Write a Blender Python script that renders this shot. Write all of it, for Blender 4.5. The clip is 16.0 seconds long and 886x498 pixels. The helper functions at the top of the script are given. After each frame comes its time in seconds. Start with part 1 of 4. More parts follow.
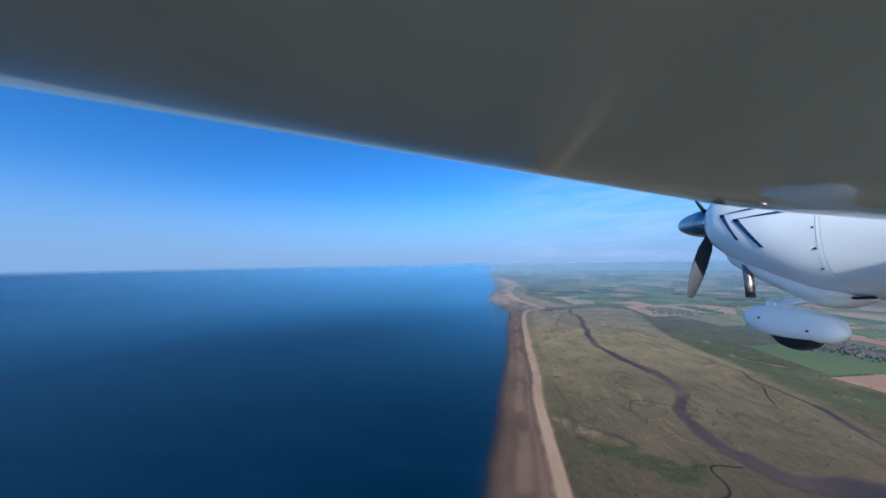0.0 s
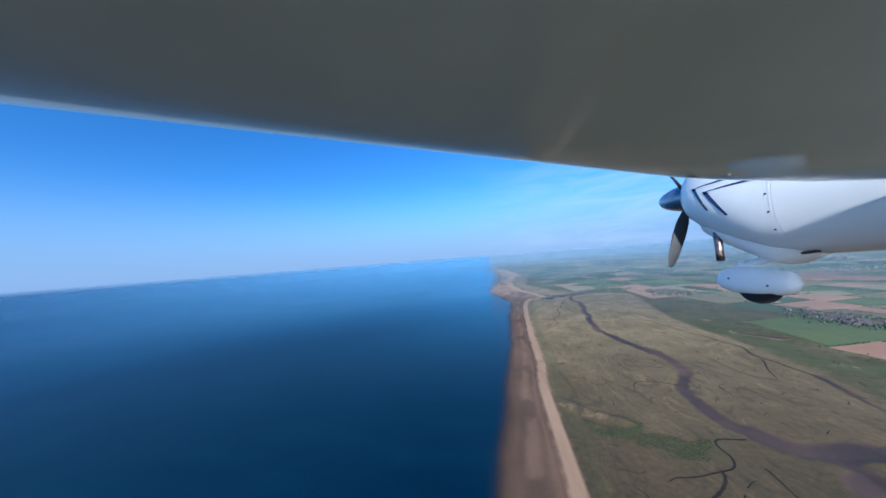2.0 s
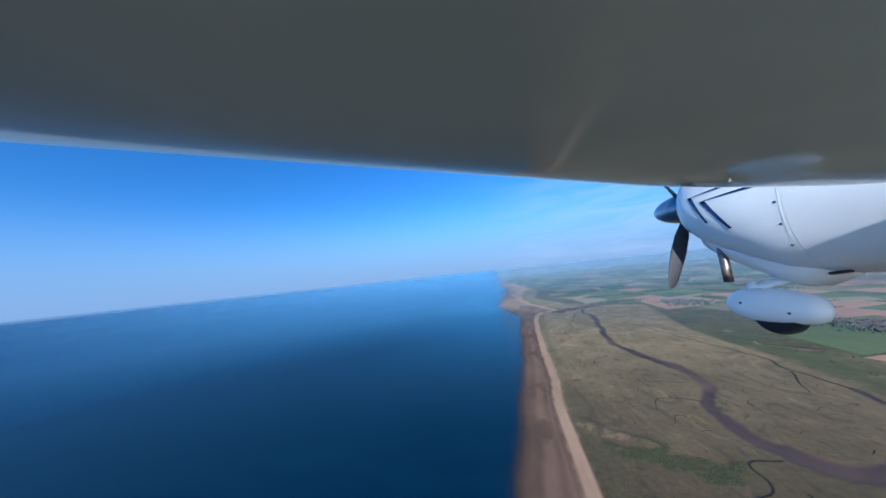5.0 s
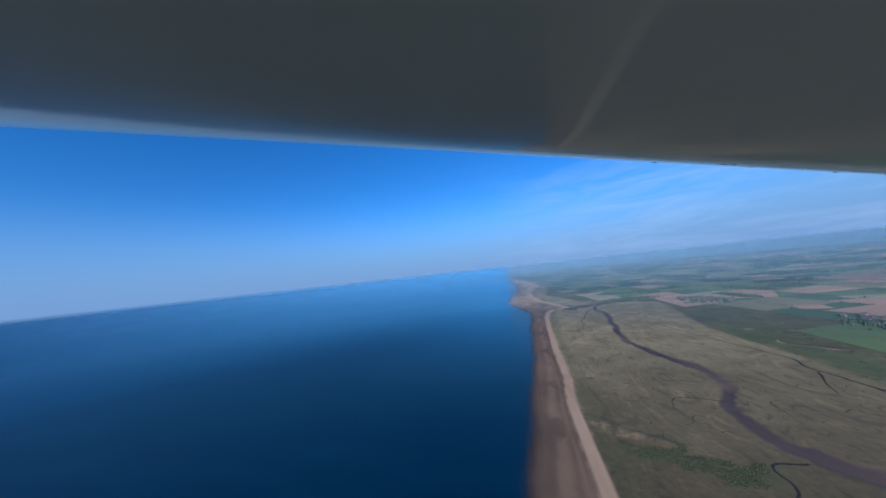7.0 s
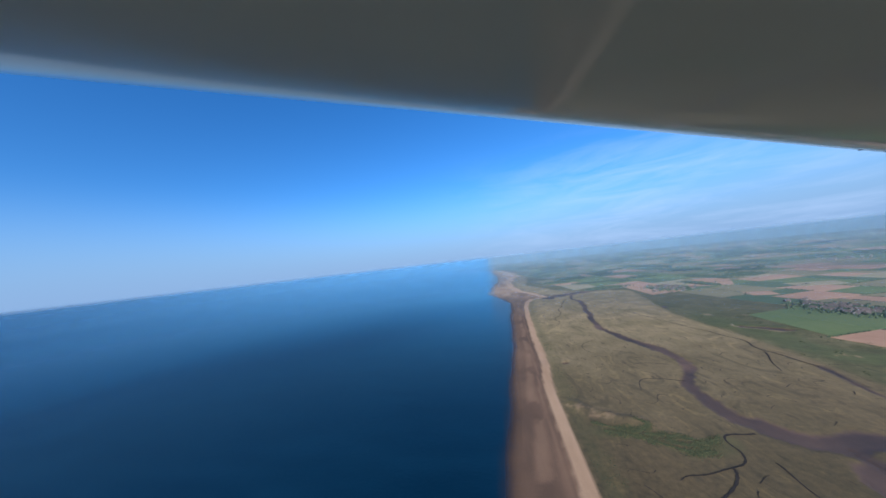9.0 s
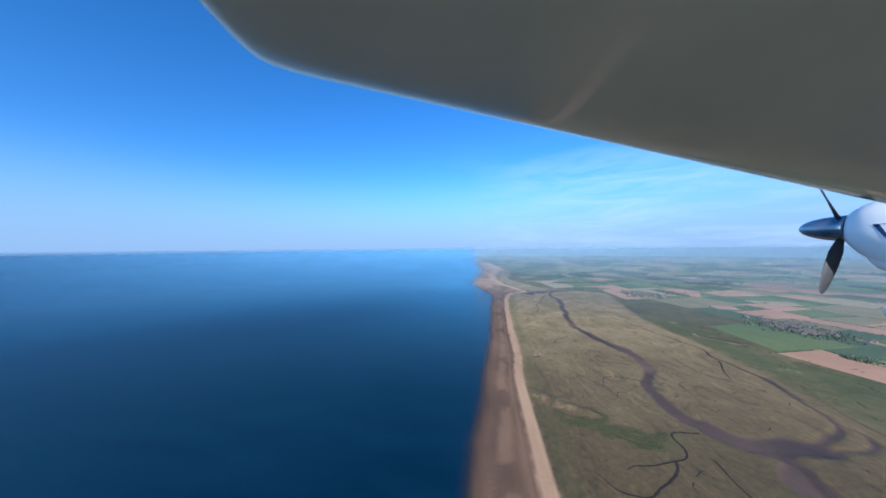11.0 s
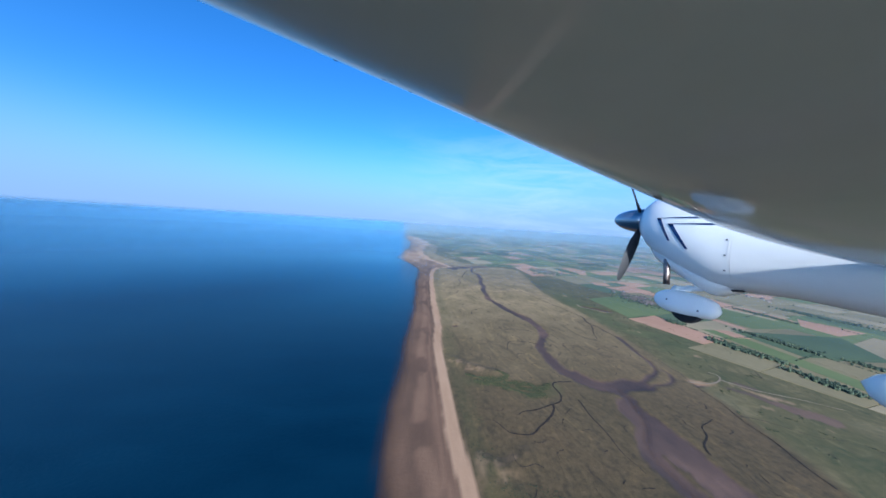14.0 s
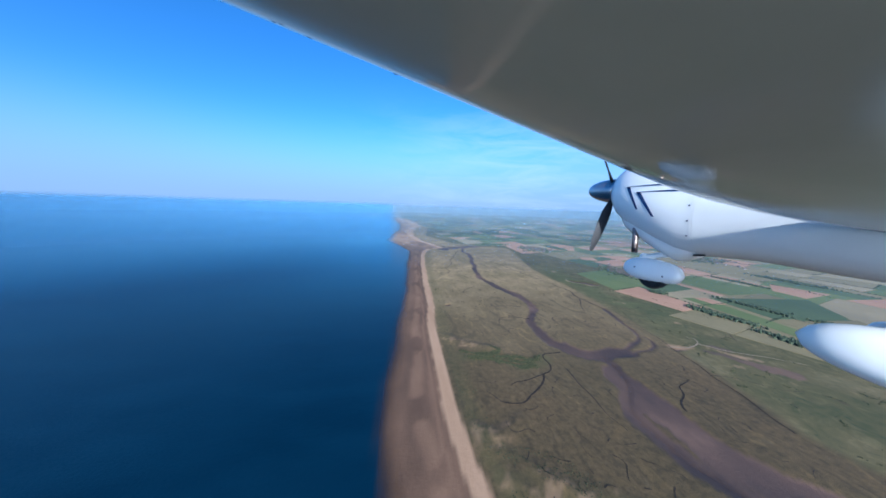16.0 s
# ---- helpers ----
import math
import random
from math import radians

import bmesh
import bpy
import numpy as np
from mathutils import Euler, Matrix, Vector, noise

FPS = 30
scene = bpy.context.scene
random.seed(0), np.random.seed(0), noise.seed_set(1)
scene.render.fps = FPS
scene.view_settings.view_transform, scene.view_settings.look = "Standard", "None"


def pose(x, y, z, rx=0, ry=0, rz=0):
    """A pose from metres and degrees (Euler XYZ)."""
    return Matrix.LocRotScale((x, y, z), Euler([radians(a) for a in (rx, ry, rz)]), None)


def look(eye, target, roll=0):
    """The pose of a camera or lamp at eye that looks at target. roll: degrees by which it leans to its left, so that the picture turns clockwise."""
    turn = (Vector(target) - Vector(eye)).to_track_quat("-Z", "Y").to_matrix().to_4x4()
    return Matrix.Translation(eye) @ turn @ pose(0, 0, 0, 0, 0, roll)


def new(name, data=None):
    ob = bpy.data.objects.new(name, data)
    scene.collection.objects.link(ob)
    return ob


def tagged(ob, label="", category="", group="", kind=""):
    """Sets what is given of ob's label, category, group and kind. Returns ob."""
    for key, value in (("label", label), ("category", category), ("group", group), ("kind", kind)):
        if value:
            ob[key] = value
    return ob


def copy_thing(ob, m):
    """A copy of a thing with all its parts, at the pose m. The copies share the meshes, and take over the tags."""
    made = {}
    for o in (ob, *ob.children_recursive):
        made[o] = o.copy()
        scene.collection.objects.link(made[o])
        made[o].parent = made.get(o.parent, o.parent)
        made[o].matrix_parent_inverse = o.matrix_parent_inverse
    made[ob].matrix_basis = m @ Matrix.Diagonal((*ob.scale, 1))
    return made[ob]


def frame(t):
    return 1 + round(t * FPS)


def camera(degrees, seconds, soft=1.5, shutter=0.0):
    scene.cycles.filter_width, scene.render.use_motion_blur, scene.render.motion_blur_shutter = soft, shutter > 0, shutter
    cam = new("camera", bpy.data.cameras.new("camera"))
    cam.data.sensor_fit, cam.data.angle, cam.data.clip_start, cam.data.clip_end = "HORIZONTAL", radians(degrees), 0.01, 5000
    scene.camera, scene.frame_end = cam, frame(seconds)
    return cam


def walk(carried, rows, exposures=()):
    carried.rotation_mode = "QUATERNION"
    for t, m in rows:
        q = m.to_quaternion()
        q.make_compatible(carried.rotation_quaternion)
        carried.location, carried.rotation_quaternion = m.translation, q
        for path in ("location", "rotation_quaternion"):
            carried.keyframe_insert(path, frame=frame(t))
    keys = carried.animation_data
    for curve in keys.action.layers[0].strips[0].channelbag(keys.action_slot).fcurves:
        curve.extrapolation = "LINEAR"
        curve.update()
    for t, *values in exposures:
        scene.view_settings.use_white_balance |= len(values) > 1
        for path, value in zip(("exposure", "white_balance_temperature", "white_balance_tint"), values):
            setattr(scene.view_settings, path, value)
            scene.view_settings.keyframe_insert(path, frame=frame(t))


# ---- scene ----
cam = camera(117.8, 16.0, soft=1.6)

# ---------- small tools ----------
EYE_X, EYE_Y, EYE_HEIGHT = 25.0, 90.0, 150.0


def heading(yaw, pitch, roll):
    """Camera or aircraft axes from degrees; a positive roll lowers the right side."""
    a, b, c = radians(yaw), radians(pitch), radians(roll)
    fwd = Vector((-math.sin(a) * math.cos(b), math.cos(a) * math.cos(b), math.sin(b)))
    right = Vector((math.cos(a), math.sin(a), 0))
    up = right.cross(fwd)
    return right * math.cos(c) - up * math.sin(c), up * math.cos(c) + right * math.sin(c), fwd


def camera_pose(x, y, z, yaw, pitch, roll):
    r, u, f = heading(yaw, pitch, roll)
    m = Matrix((r, u, -f)).transposed().to_4x4()
    m.translation = (EYE_X + x, EYE_Y + y, z)
    return m


# ---------- walk ----------
PATH = [
    (0, 0.262, -0.017, 149.981, 11.93, 3.25, 1.15),
    (0.5, 0.149, -0.062, 150.010, 11.17, 2.29, 1.88),
    (1, 0.138, -0.166, 149.973, 11.37, 1.60, 3.30),
    (1.5, 0.208, -0.285, 149.901, 11.77, 1.55, 3.93),
    (2, 0.279, -0.314, 149.857, 11.64, 2.12, 4.54),
    (2.5, 0.394, -0.370, 149.802, 12.11, 2.59, 4.56),
    (3, 0.530, -0.301, 149.786, 11.90, 3.91, 4.73),
    (3.5, 0.616, -0.409, 149.752, 13.33, 3.31, 5.80),
    (4, 0.769, -0.239, 149.800, 13.31, 4.26, 5.82),
    (6.5, -0.351, 0.436, 150.277, 12.60, 5.97, 7.07),
    (7, -1.290, 0.208, 150.430, 14.81, 5.09, 6.28),
    (7.5, -1.579, 0.229, 150.477, 12.43, 4.68, 6.59),
    (8, -1.234, 0.229, 150.421, 15.21, 4.33, 7.38),
    (8.5, -1.556, 0.211, 150.473, 12.79, 4.05, 6.88),
    (9, -1.801, 0.218, 150.513, 11.15, 2.79, 6.54),
    (9.5, -2.415, -0.508, 150.412, 12.85, 1.36, 5.53),
    (10, -2.511, -0.307, 150.634, 10.12, 0.50, 3.36),
    (12.5, -1.620, -1.414, 149.431, 7.57, -2.67, -2.51),
    (13, -1.636, -0.737, 150.161, -2.70, -4.05, -3.43),
    (13.5, -0.650, 0.106, 150.179, -5.56, -4.95, -3.51),
    (14, -0.610, 0.158, 150.189, -6.60, -5.38, -3.67),
    (14.5, -0.530, 0.182, 150.175, -7.10, -6.04, -3.34),
    (15, -0.496, 0.082, 150.127, -6.68, -7.74, -2.46),
    (15.5, -0.429, 0.064, 150.094, -7.68, -8.40, -2.26),
    (16, -0.360, 0.154, 150.134, -8.83, -9.36, -1.82),
]
EXPOSURES = [(t, e, k, 10) for t, e, k in ((0, 0.65, 4600), (2, 0.82, 4600), (4, 0.88, 4600), (6.5, 0.35, 4400), (8, 0.35, 4420), (8.5, 0.5, 4650), (9, 0.75, 4850),
                                           (9.5, 0.95, 4950), (10, 1.0, 4920), (12.5, 1.0, 4550), (16, 1.0, 4550))]
walk(cam, [(r[0], camera_pose(*r[1:])) for r in PATH], EXPOSURES)

# ---------- world and sun ----------
AIR_R, AIR_U, AIR_F = heading(15.960, 2.000, 9.000)
SUN_TO = (-AIR_F * 2.7 - AIR_R * 1.28 + AIR_U * 1.05).normalized()
world = bpy.data.worlds.new("sky")
scene.world = world
world.use_nodes = True
wn, wl = world.node_tree.nodes, world.node_tree.links
sky = wn.new("ShaderNodeTexSky")
sky.sky_type = "NISHITA"
sky.sun_disc = False
sky.sun_elevation = math.asin(SUN_TO.z)
sky.sun_rotation = math.atan2(SUN_TO.x, SUN_TO.y)
sky.altitude, sky.air_density, sky.dust_density, sky.ozone_density = 150, 1.0, 0.3, 3.5
rich = wn.new("ShaderNodeHueSaturation")
rich.inputs["Saturation"].default_value = 1.16
wl.new(sky.outputs[0], rich.inputs["Color"])
coords, squash = wn.new("ShaderNodeTexCoord"), wn.new("ShaderNodeMapping")
squash.inputs["Scale"].default_value = (2.2, 1.0, 11.0)
squash.inputs["Rotation"].default_value = (0.0, -0.16, 0.3)
wisp, veil, cloud = wn.new("ShaderNodeTexNoise"), wn.new("ShaderNodeMapRange"), wn.new("ShaderNodeMix")
wisp.inputs["Scale"].default_value, wisp.inputs["Detail"].default_value, wisp.inputs["Roughness"].default_value = 1.7, 9.0, 0.62
wisp.inputs["Distortion"].default_value = 0.6
veil.inputs["From Min"].default_value, veil.inputs["From Max"].default_value, veil.inputs["To Max"].default_value = 0.4, 0.78, 0.55
cloud.data_type = "RGBA"
cloud.inputs[7].default_value = (5.2, 5.4, 5.8, 1)
wl.new(coords.outputs["Generated"], squash.inputs[0])
wl.new(squash.outputs[0], wisp.inputs["Vector"])
wl.new(wisp.outputs["Fac"], veil.inputs[0])
area, both = wn.new("ShaderNodeMapRange"), wn.new("ShaderNodeMath")
area.interpolation_type = "SMOOTHERSTEP"
area.inputs["From Min"].default_value, area.inputs["From Max"].default_value = -0.35, 0.55
area.inputs["To Min"].default_value = 0.0
both.operation = "MULTIPLY"
wl.new(veil.outputs[0], both.inputs[0])
wl.new(area.outputs[0], both.inputs[1])
lift, layer, haze = wn.new("ShaderNodeSeparateXYZ"), wn.new("ShaderNodeMapRange"), wn.new("ShaderNodeMix")
layer.interpolation_type = "SMOOTHERSTEP"
layer.inputs["From Min"].default_value, layer.inputs["From Max"].default_value = 0.31, -0.02
layer.inputs["To Max"].default_value = 0.93
haze.data_type = "RGBA"
wl.new(coords.outputs["Generated"], lift.inputs[0])
wl.new(lift.outputs[0], area.inputs[0])
wl.new(lift.outputs[2], layer.inputs[0])
low, thin = wn.new("ShaderNodeMapRange"), wn.new("ShaderNodeMath")
low.interpolation_type = "SMOOTHERSTEP"
low.inputs["From Min"].default_value, low.inputs["From Max"].default_value = 0.42, 0.16
thin.operation = "MULTIPLY"
wl.new(lift.outputs[2], low.inputs[0])
wl.new(both.outputs[0], thin.inputs[0])
wl.new(low.outputs[0], thin.inputs[1])
wl.new(thin.outputs[0], cloud.inputs[0])
wl.new(layer.outputs[0], haze.inputs[0])
toward, glow, bright = wn.new("ShaderNodeVectorMath"), wn.new("ShaderNodeMapRange"), wn.new("ShaderNodeMix")
toward.operation = "DOT_PRODUCT"
toward.inputs[1].default_value = SUN_TO
glow.interpolation_type = "SMOOTHERSTEP"
glow.inputs["From Min"].default_value, glow.inputs["From Max"].default_value = 0.1, 1.0
bright.data_type = "RGBA"
bright.inputs[6].default_value, bright.inputs[7].default_value = (2.4, 3.08, 3.9, 1), (34.0, 31.5, 28.0, 1)
wl.new(coords.outputs["Generated"], toward.inputs[0])
wl.new(toward.outputs["Value"], glow.inputs[0])
wl.new(glow.outputs[0], bright.inputs[0])
wl.new(bright.outputs[2], haze.inputs[7])
wl.new(rich.outputs[0], haze.inputs[6])
wl.new(haze.outputs[2], cloud.inputs[6])
wl.new(cloud.outputs[2], wn["Background"].inputs[0])
wn["Background"].inputs[1].default_value = 0.084
sun = new("sun", bpy.data.lights.new("sun", "SUN"))
sun.data.energy, sun.data.angle, sun.data.color = 4.7, radians(0.5), (1.0, 0.84, 0.63)
sun.matrix_world = look((0, 0, 300), Vector((0, 0, 300)) - SUN_TO)


# ---------- materials ----------
def material(name, colour, rough=0.6, metal=0.0):
    m = bpy.data.materials.new(name)
    m.use_nodes = True
    b = m.node_tree.nodes["Principled BSDF"]
    b.inputs["Base Color"].default_value = (*colour, 1)
    b.inputs["Roughness"].default_value = rough
    b.inputs["Metallic"].default_value = metal
    return m


def nd(m, kind, **values):
    n = m.node_tree.nodes.new(kind)
    for k, v in values.items():
        n.inputs[k.replace("_", " ")].default_value = v
    return n


def link(m, a, b):
    m.node_tree.links.new(a, b)


def noise_at(m, scale, detail=4.0, rough=0.55, where="Object", stretch=None):
    tc = nd(m, "ShaderNodeTexCoord")
    src = tc.outputs[where]
    if stretch:
        mp = nd(m, "ShaderNodeMapping", Scale=stretch)
        link(m, src, mp.inputs[0])
        src = mp.outputs[0]
    n = nd(m, "ShaderNodeTexNoise", Scale=scale, Detail=detail, Roughness=rough)
    link(m, src, n.inputs["Vector"])
    return n.outputs["Fac"]


def ramp(m, fac, stops):
    r = nd(m, "ShaderNodeValToRGB")
    e = r.color_ramp.elements
    while len(e) < len(stops):
        e.new(0.5)
    for el, (p, c) in zip(e, stops):
        el.position, el.color = p, (*c, 1)
    link(m, fac, r.inputs[0])
    return r.outputs[0]


def mix(m, fac, a, b, how="MIX"):
    n = nd(m, "ShaderNodeMix")
    n.data_type, n.blend_type = "RGBA", how
    for sock, val in ((n.inputs[0], fac), (n.inputs[6], a), (n.inputs[7], b)):
        if isinstance(val, (int, float)):
            sock.default_value = val
        elif isinstance(val, tuple):
            sock.default_value = (*val, 1)
        else:
            link(m, val, sock)
    return n.outputs[2]


def bump(m, height, strength, distance):
    b = nd(m, "ShaderNodeBump", Strength=strength, Distance=distance)
    link(m, height, b.inputs["Height"])
    link(m, b.outputs[0], bsdf(m).inputs["Normal"])


def bsdf(m):
    return m.node_tree.nodes["Principled BSDF"]


def varied(name, dark, light, scale, rough=0.7, where="Object", fine=None, relief=0.0):
    m = material(name, light, rough)
    col = ramp(m, noise_at(m, scale, where=where), [(0.3, dark), (0.7, light)])
    if fine:
        col = mix(m, 0.35, col, ramp(m, noise_at(m, fine, where=where), [(0.3, dark), (0.7, light)]))
    link(m, col, bsdf(m).inputs["Base Color"])
    if relief:
        bump(m, noise_at(m, fine or scale, where=where), 0.4, relief)
    return m


WHITE = material("gloss white paint", (0.80, 0.80, 0.79), 0.10)
link(WHITE, ramp(WHITE, noise_at(WHITE, 2.5), [(0.3, (0.89, 0.865, 0.785)), (0.7, (0.93, 0.905, 0.825))]), bsdf(WHITE).inputs["Base Color"])
WING = material("gloss light grey wing paint", (0.5, 0.5, 0.49), 0.075)
bsdf(WING).inputs["IOR"].default_value = 1.47
link(WING, ramp(WING, noise_at(WING, 1.5), [(0.3, (0.57, 0.60, 0.45)), (0.7, (0.65, 0.68, 0.52))]), bsdf(WING).inputs["Base Color"])
along = nd(WING, "ShaderNodeSeparateXYZ")
link(WING, nd(WING, "ShaderNodeTexCoord").outputs["Object"], along.inputs[0])
dusty = nd(WING, "ShaderNodeMapRange", From_Min=0.85, From_Max=0.3, To_Min=0.07, To_Max=0.22)
dusty.interpolation_type = "SMOOTHERSTEP"
link(WING, along.outputs[1], dusty.inputs[0])
link(WING, dusty.outputs[0], bsdf(WING).inputs["Roughness"])
NAVY = material("navy stripe paint", (0.012, 0.03, 0.11), 0.18)
BLACK = varied("matt black composite", (0.008, 0.008, 0.009), (0.02, 0.02, 0.02), 20, 0.62)
POLISHED = varied("polished grey metal", (0.30, 0.32, 0.34), (0.42, 0.44, 0.46), 9, 0.22)
bsdf(POLISHED).inputs["Metallic"].default_value = 0.85
STEEL = varied("heat-stained steel", (0.10, 0.06, 0.045), (0.28, 0.24, 0.21), 22, 0.35)
bsdf(STEEL).inputs["Metallic"].default_value = 0.8
RUBBER = varied("tyre rubber", (0.006, 0.006, 0.0065), (0.014, 0.014, 0.014), 30, 0.85)
SCREW = material("dark screw head", (0.03, 0.03, 0.03), 0.4)

SEA = material("sea water", (0.004, 0.022, 0.045), 0.34)
bsdf(SEA).inputs["IOR"].default_value = 1.33
deep = ramp(SEA, noise_at(SEA, 0.004), [(0.3, (0.0025, 0.016, 0.032)), (0.7, (0.0045, 0.022, 0.040))])
deep = mix(SEA, 0.5, deep, ramp(SEA, noise_at(SEA, 0.02, 8, 0.65, stretch=(0.5, 1.6, 1)), [(0.35, (0.0018, 0.013, 0.026)), (0.65, (0.006, 0.026, 0.046))]))
near_shore = nd(SEA, "ShaderNodeAttribute")
near_shore.attribute_name = "shallow"
# paler blue along the shore from middle distance onwards
pale_inshore = nd(SEA, "ShaderNodeAttribute")
pale_inshore.attribute_name = "pale_inshore"
deep = mix(SEA, pale_inshore.outputs["Fac"], deep, (0.031, 0.098, 0.152))
link(SEA, mix(SEA, near_shore.outputs["Fac"], deep, (0.104, 0.060, 0.032)), bsdf(SEA).inputs["Base Color"])
clear = nd(SEA, "ShaderNodeMapRange", To_Min=1.0, To_Max=0.06)
link(SEA, near_shore.outputs["Fac"], clear.inputs[0])
link(SEA, clear.outputs[0], bsdf(SEA).inputs["Alpha"])
bump(SEA, noise_at(SEA, 0.35, 6, 0.7), 0.5, 0.4)

GROUND = material("marsh, sand and mud", (0.2, 0.2, 0.1), 0.85)


def curled(m, scale, detail, rough, twist, stretch):
    """Noise drawn out into bent streaks."""
    mp = nd(m, "ShaderNodeMapping", Scale=stretch, Rotation=(0, 0, 0.5))
    link(m, nd(m, "ShaderNodeTexCoord").outputs["Object"], mp.inputs[0])
    n = nd(m, "ShaderNodeTexNoise", Scale=scale, Detail=detail, Roughness=rough, Distortion=twist)
    link(m, mp.outputs[0], n.inputs["Vector"])
    return n.outputs["Fac"]


def attribute(m, name):
    a = nd(m, "ShaderNodeAttribute")
    a.attribute_name = name
    return a.outputs["Fac"]


marsh = ramp(GROUND, noise_at(GROUND, 0.012, 8, 0.62), [(0.34, (0.056, 0.041, 0.010)), (0.5, (0.083, 0.058, 0.018)), (0.66, (0.109, 0.072, 0.024))])
marsh = mix(GROUND, 0.52, marsh, ramp(GROUND, noise_at(GROUND, 0.22, 8, 0.75), [(0.36, (0.027, 0.021, 0.008)), (0.5, (0.079, 0.054, 0.018)), (0.67, (0.142, 0.096, 0.036))]))
pale = noise_at(GROUND, 0.035, 6, 0.6)
marsh = mix(GROUND, ramp(GROUND, pale, [(0.66, (0, 0, 0)), (0.74, (0.5,) * 3)]), marsh, (0.142, 0.114, 0.053))
# paler marsh for the middle distance: haze put into the colour
hazed_marsh = ramp(GROUND, noise_at(GROUND, 0.018, 8, 0.62), [(0.35, (0.190, 0.142, 0.055)), (0.65, (0.320, 0.236, 0.105))])
marsh = mix(GROUND, attribute(GROUND, "hazed_marsh"), marsh, hazed_marsh)
flow = ramp(GROUND, curled(GROUND, 0.02, 5, 0.6, 3.0, (1.6, 0.7, 1)), [(0.34, (0.72, 0.70, 0.66)), (0.48, (1.10, 1.04, 1.02)), (0.54, (0.95, 0.91, 0.88)), (0.68, (1.42, 1.32, 1.22))])
marsh = mix(GROUND, 1.0, marsh, flow, "MULTIPLY")
turf = ramp(GROUND, noise_at(GROUND, 0.011, 8, 0.62), [(0.36, (0.056, 0.058, 0.013)), (0.46, (0.090, 0.076, 0.020)), (0.56, (0.130, 0.099, 0.032)), (0.68, (0.190, 0.147, 0.062))])
turf = mix(GROUND, 0.4, turf, ramp(GROUND, curled(GROUND, 0.05, 7, 0.66, 1.5, (1, 1, 1)), [(0.36, (0.034, 0.044, 0.009)), (0.52, (0.096, 0.080, 0.023)), (0.66, (0.195, 0.15, 0.058))]))
tufts = ramp(GROUND, curled(GROUND, 0.045, 5, 0.62, 2.0, (1.3, 0.8, 1)), [(0.59, (0, 0, 0)), (0.67, (0.8,) * 3)])
turf = mix(GROUND, tufts, turf, (0.034, 0.044, 0.012))
col = mix(GROUND, attribute(GROUND, "turf"), marsh, turf)
green = ramp(GROUND, noise_at(GROUND, 0.03, 8, 0.65), [(0.35, (0.044, 0.055, 0.011)), (0.65, (0.100, 0.102, 0.026))])
col = mix(GROUND, attribute(GROUND, "lush"), col, green)
mudcol = ramp(GROUND, noise_at(GROUND, 0.022, 8, 0.55, stretch=(1, 0.55, 1)), [(0.38, (0.043, 0.027, 0.020)), (0.5, (0.085, 0.050, 0.031)), (0.58, (0.104, 0.060, 0.036)), (0.67, (0.157, 0.090, 0.052))])
hollow = ramp(GROUND, noise_at(GROUND, 0.06, 6, 0.6, stretch=(1.5, 0.6, 1)), [(0.62, (0, 0, 0)), (0.70, (0.7,) * 3)])
col = mix(GROUND, hollow, col, (0.058, 0.041, 0.016))
col = mix(GROUND, attribute(GROUND, "mud"), col, mudcol)
sandcol = ramp(GROUND, noise_at(GROUND, 0.05, 8, 0.6, stretch=(1, 0.25, 1)), [(0.3, (0.367, 0.214, 0.104)), (0.7, (0.478, 0.295, 0.155))])
wetcol = ramp(GROUND, noise_at(GROUND, 0.022, 6, 0.5, stretch=(1, 0.5, 1)), [(0.40, (0.102, 0.055, 0.026)), (0.62, (0.172, 0.094, 0.046))])
col = mix(GROUND, attribute(GROUND, "wet"), col, wetcol)
barcol = ramp(GROUND, noise_at(GROUND, 0.08, 8, 0.6, stretch=(1, 0.3, 1)), [(0.3, (0.254, 0.142, 0.070)), (0.7, (0.329, 0.186, 0.094))])
col = mix(GROUND, attribute(GROUND, "bar"), col, barcol)
col = mix(GROUND, attribute(GROUND, "sand"), col, sandcol)
link(GROUND, col, bsdf(GROUND).inputs["Base Color"])
rough = nd(GROUND, "ShaderNodeMapRange", To_Min=0.95, To_Max=0.78)
link(GROUND, attribute(GROUND, "mud"), rough.inputs[0])
link(GROUND, rough.outputs[0], bsdf(GROUND).inputs["Roughness"])
bump(GROUND, noise_at(GROUND, 0.4, 8, 0.7), 0.6, 0.5)

CREEK = varied("wet creek mud", (0.018, 0.014, 0.010), (0.048, 0.036, 0.026), 0.08, 0.85, "Object", 0.9)
bsdf(CREEK).inputs["Specular IOR Level"].default_value = 0.25
FIELD_KINDS = (
    ("pasture", "green grazed pasture field bounded by hedges", (0.088, 0.120, 0.029), (0.150, 0.168, 0.048)),
    ("crop", "dark green crop field with faint tramlines", (0.058, 0.088, 0.030), (0.095, 0.122, 0.046)),
    ("meadow", "olive rough meadow with drying grass", (0.168, 0.133, 0.053), (0.252, 0.197, 0.085)),
    ("stubble", "pale strawy stubble field after harvest", (0.245, 0.190, 0.090), (0.345, 0.268, 0.138)),
    ("plough", "bare reddish ploughed soil field", (0.325, 0.172, 0.088), (0.440, 0.250, 0.140)),
)
FIELD_MATS = [varied(n, a, b, 0.01, 0.9, "Object", 0.12, 0.3) for n, _, a, b in FIELD_KINDS]
LEAF = varied("hedge and wood leaves", (0.022, 0.036, 0.018), (0.055, 0.075, 0.035), 0.05, 0.8, "Object", 0.6)
SCRUB = varied("dune scrub leaves", (0.04, 0.038, 0.012), (0.12, 0.10, 0.034), 0.05, 0.9, "Object", 0.3)
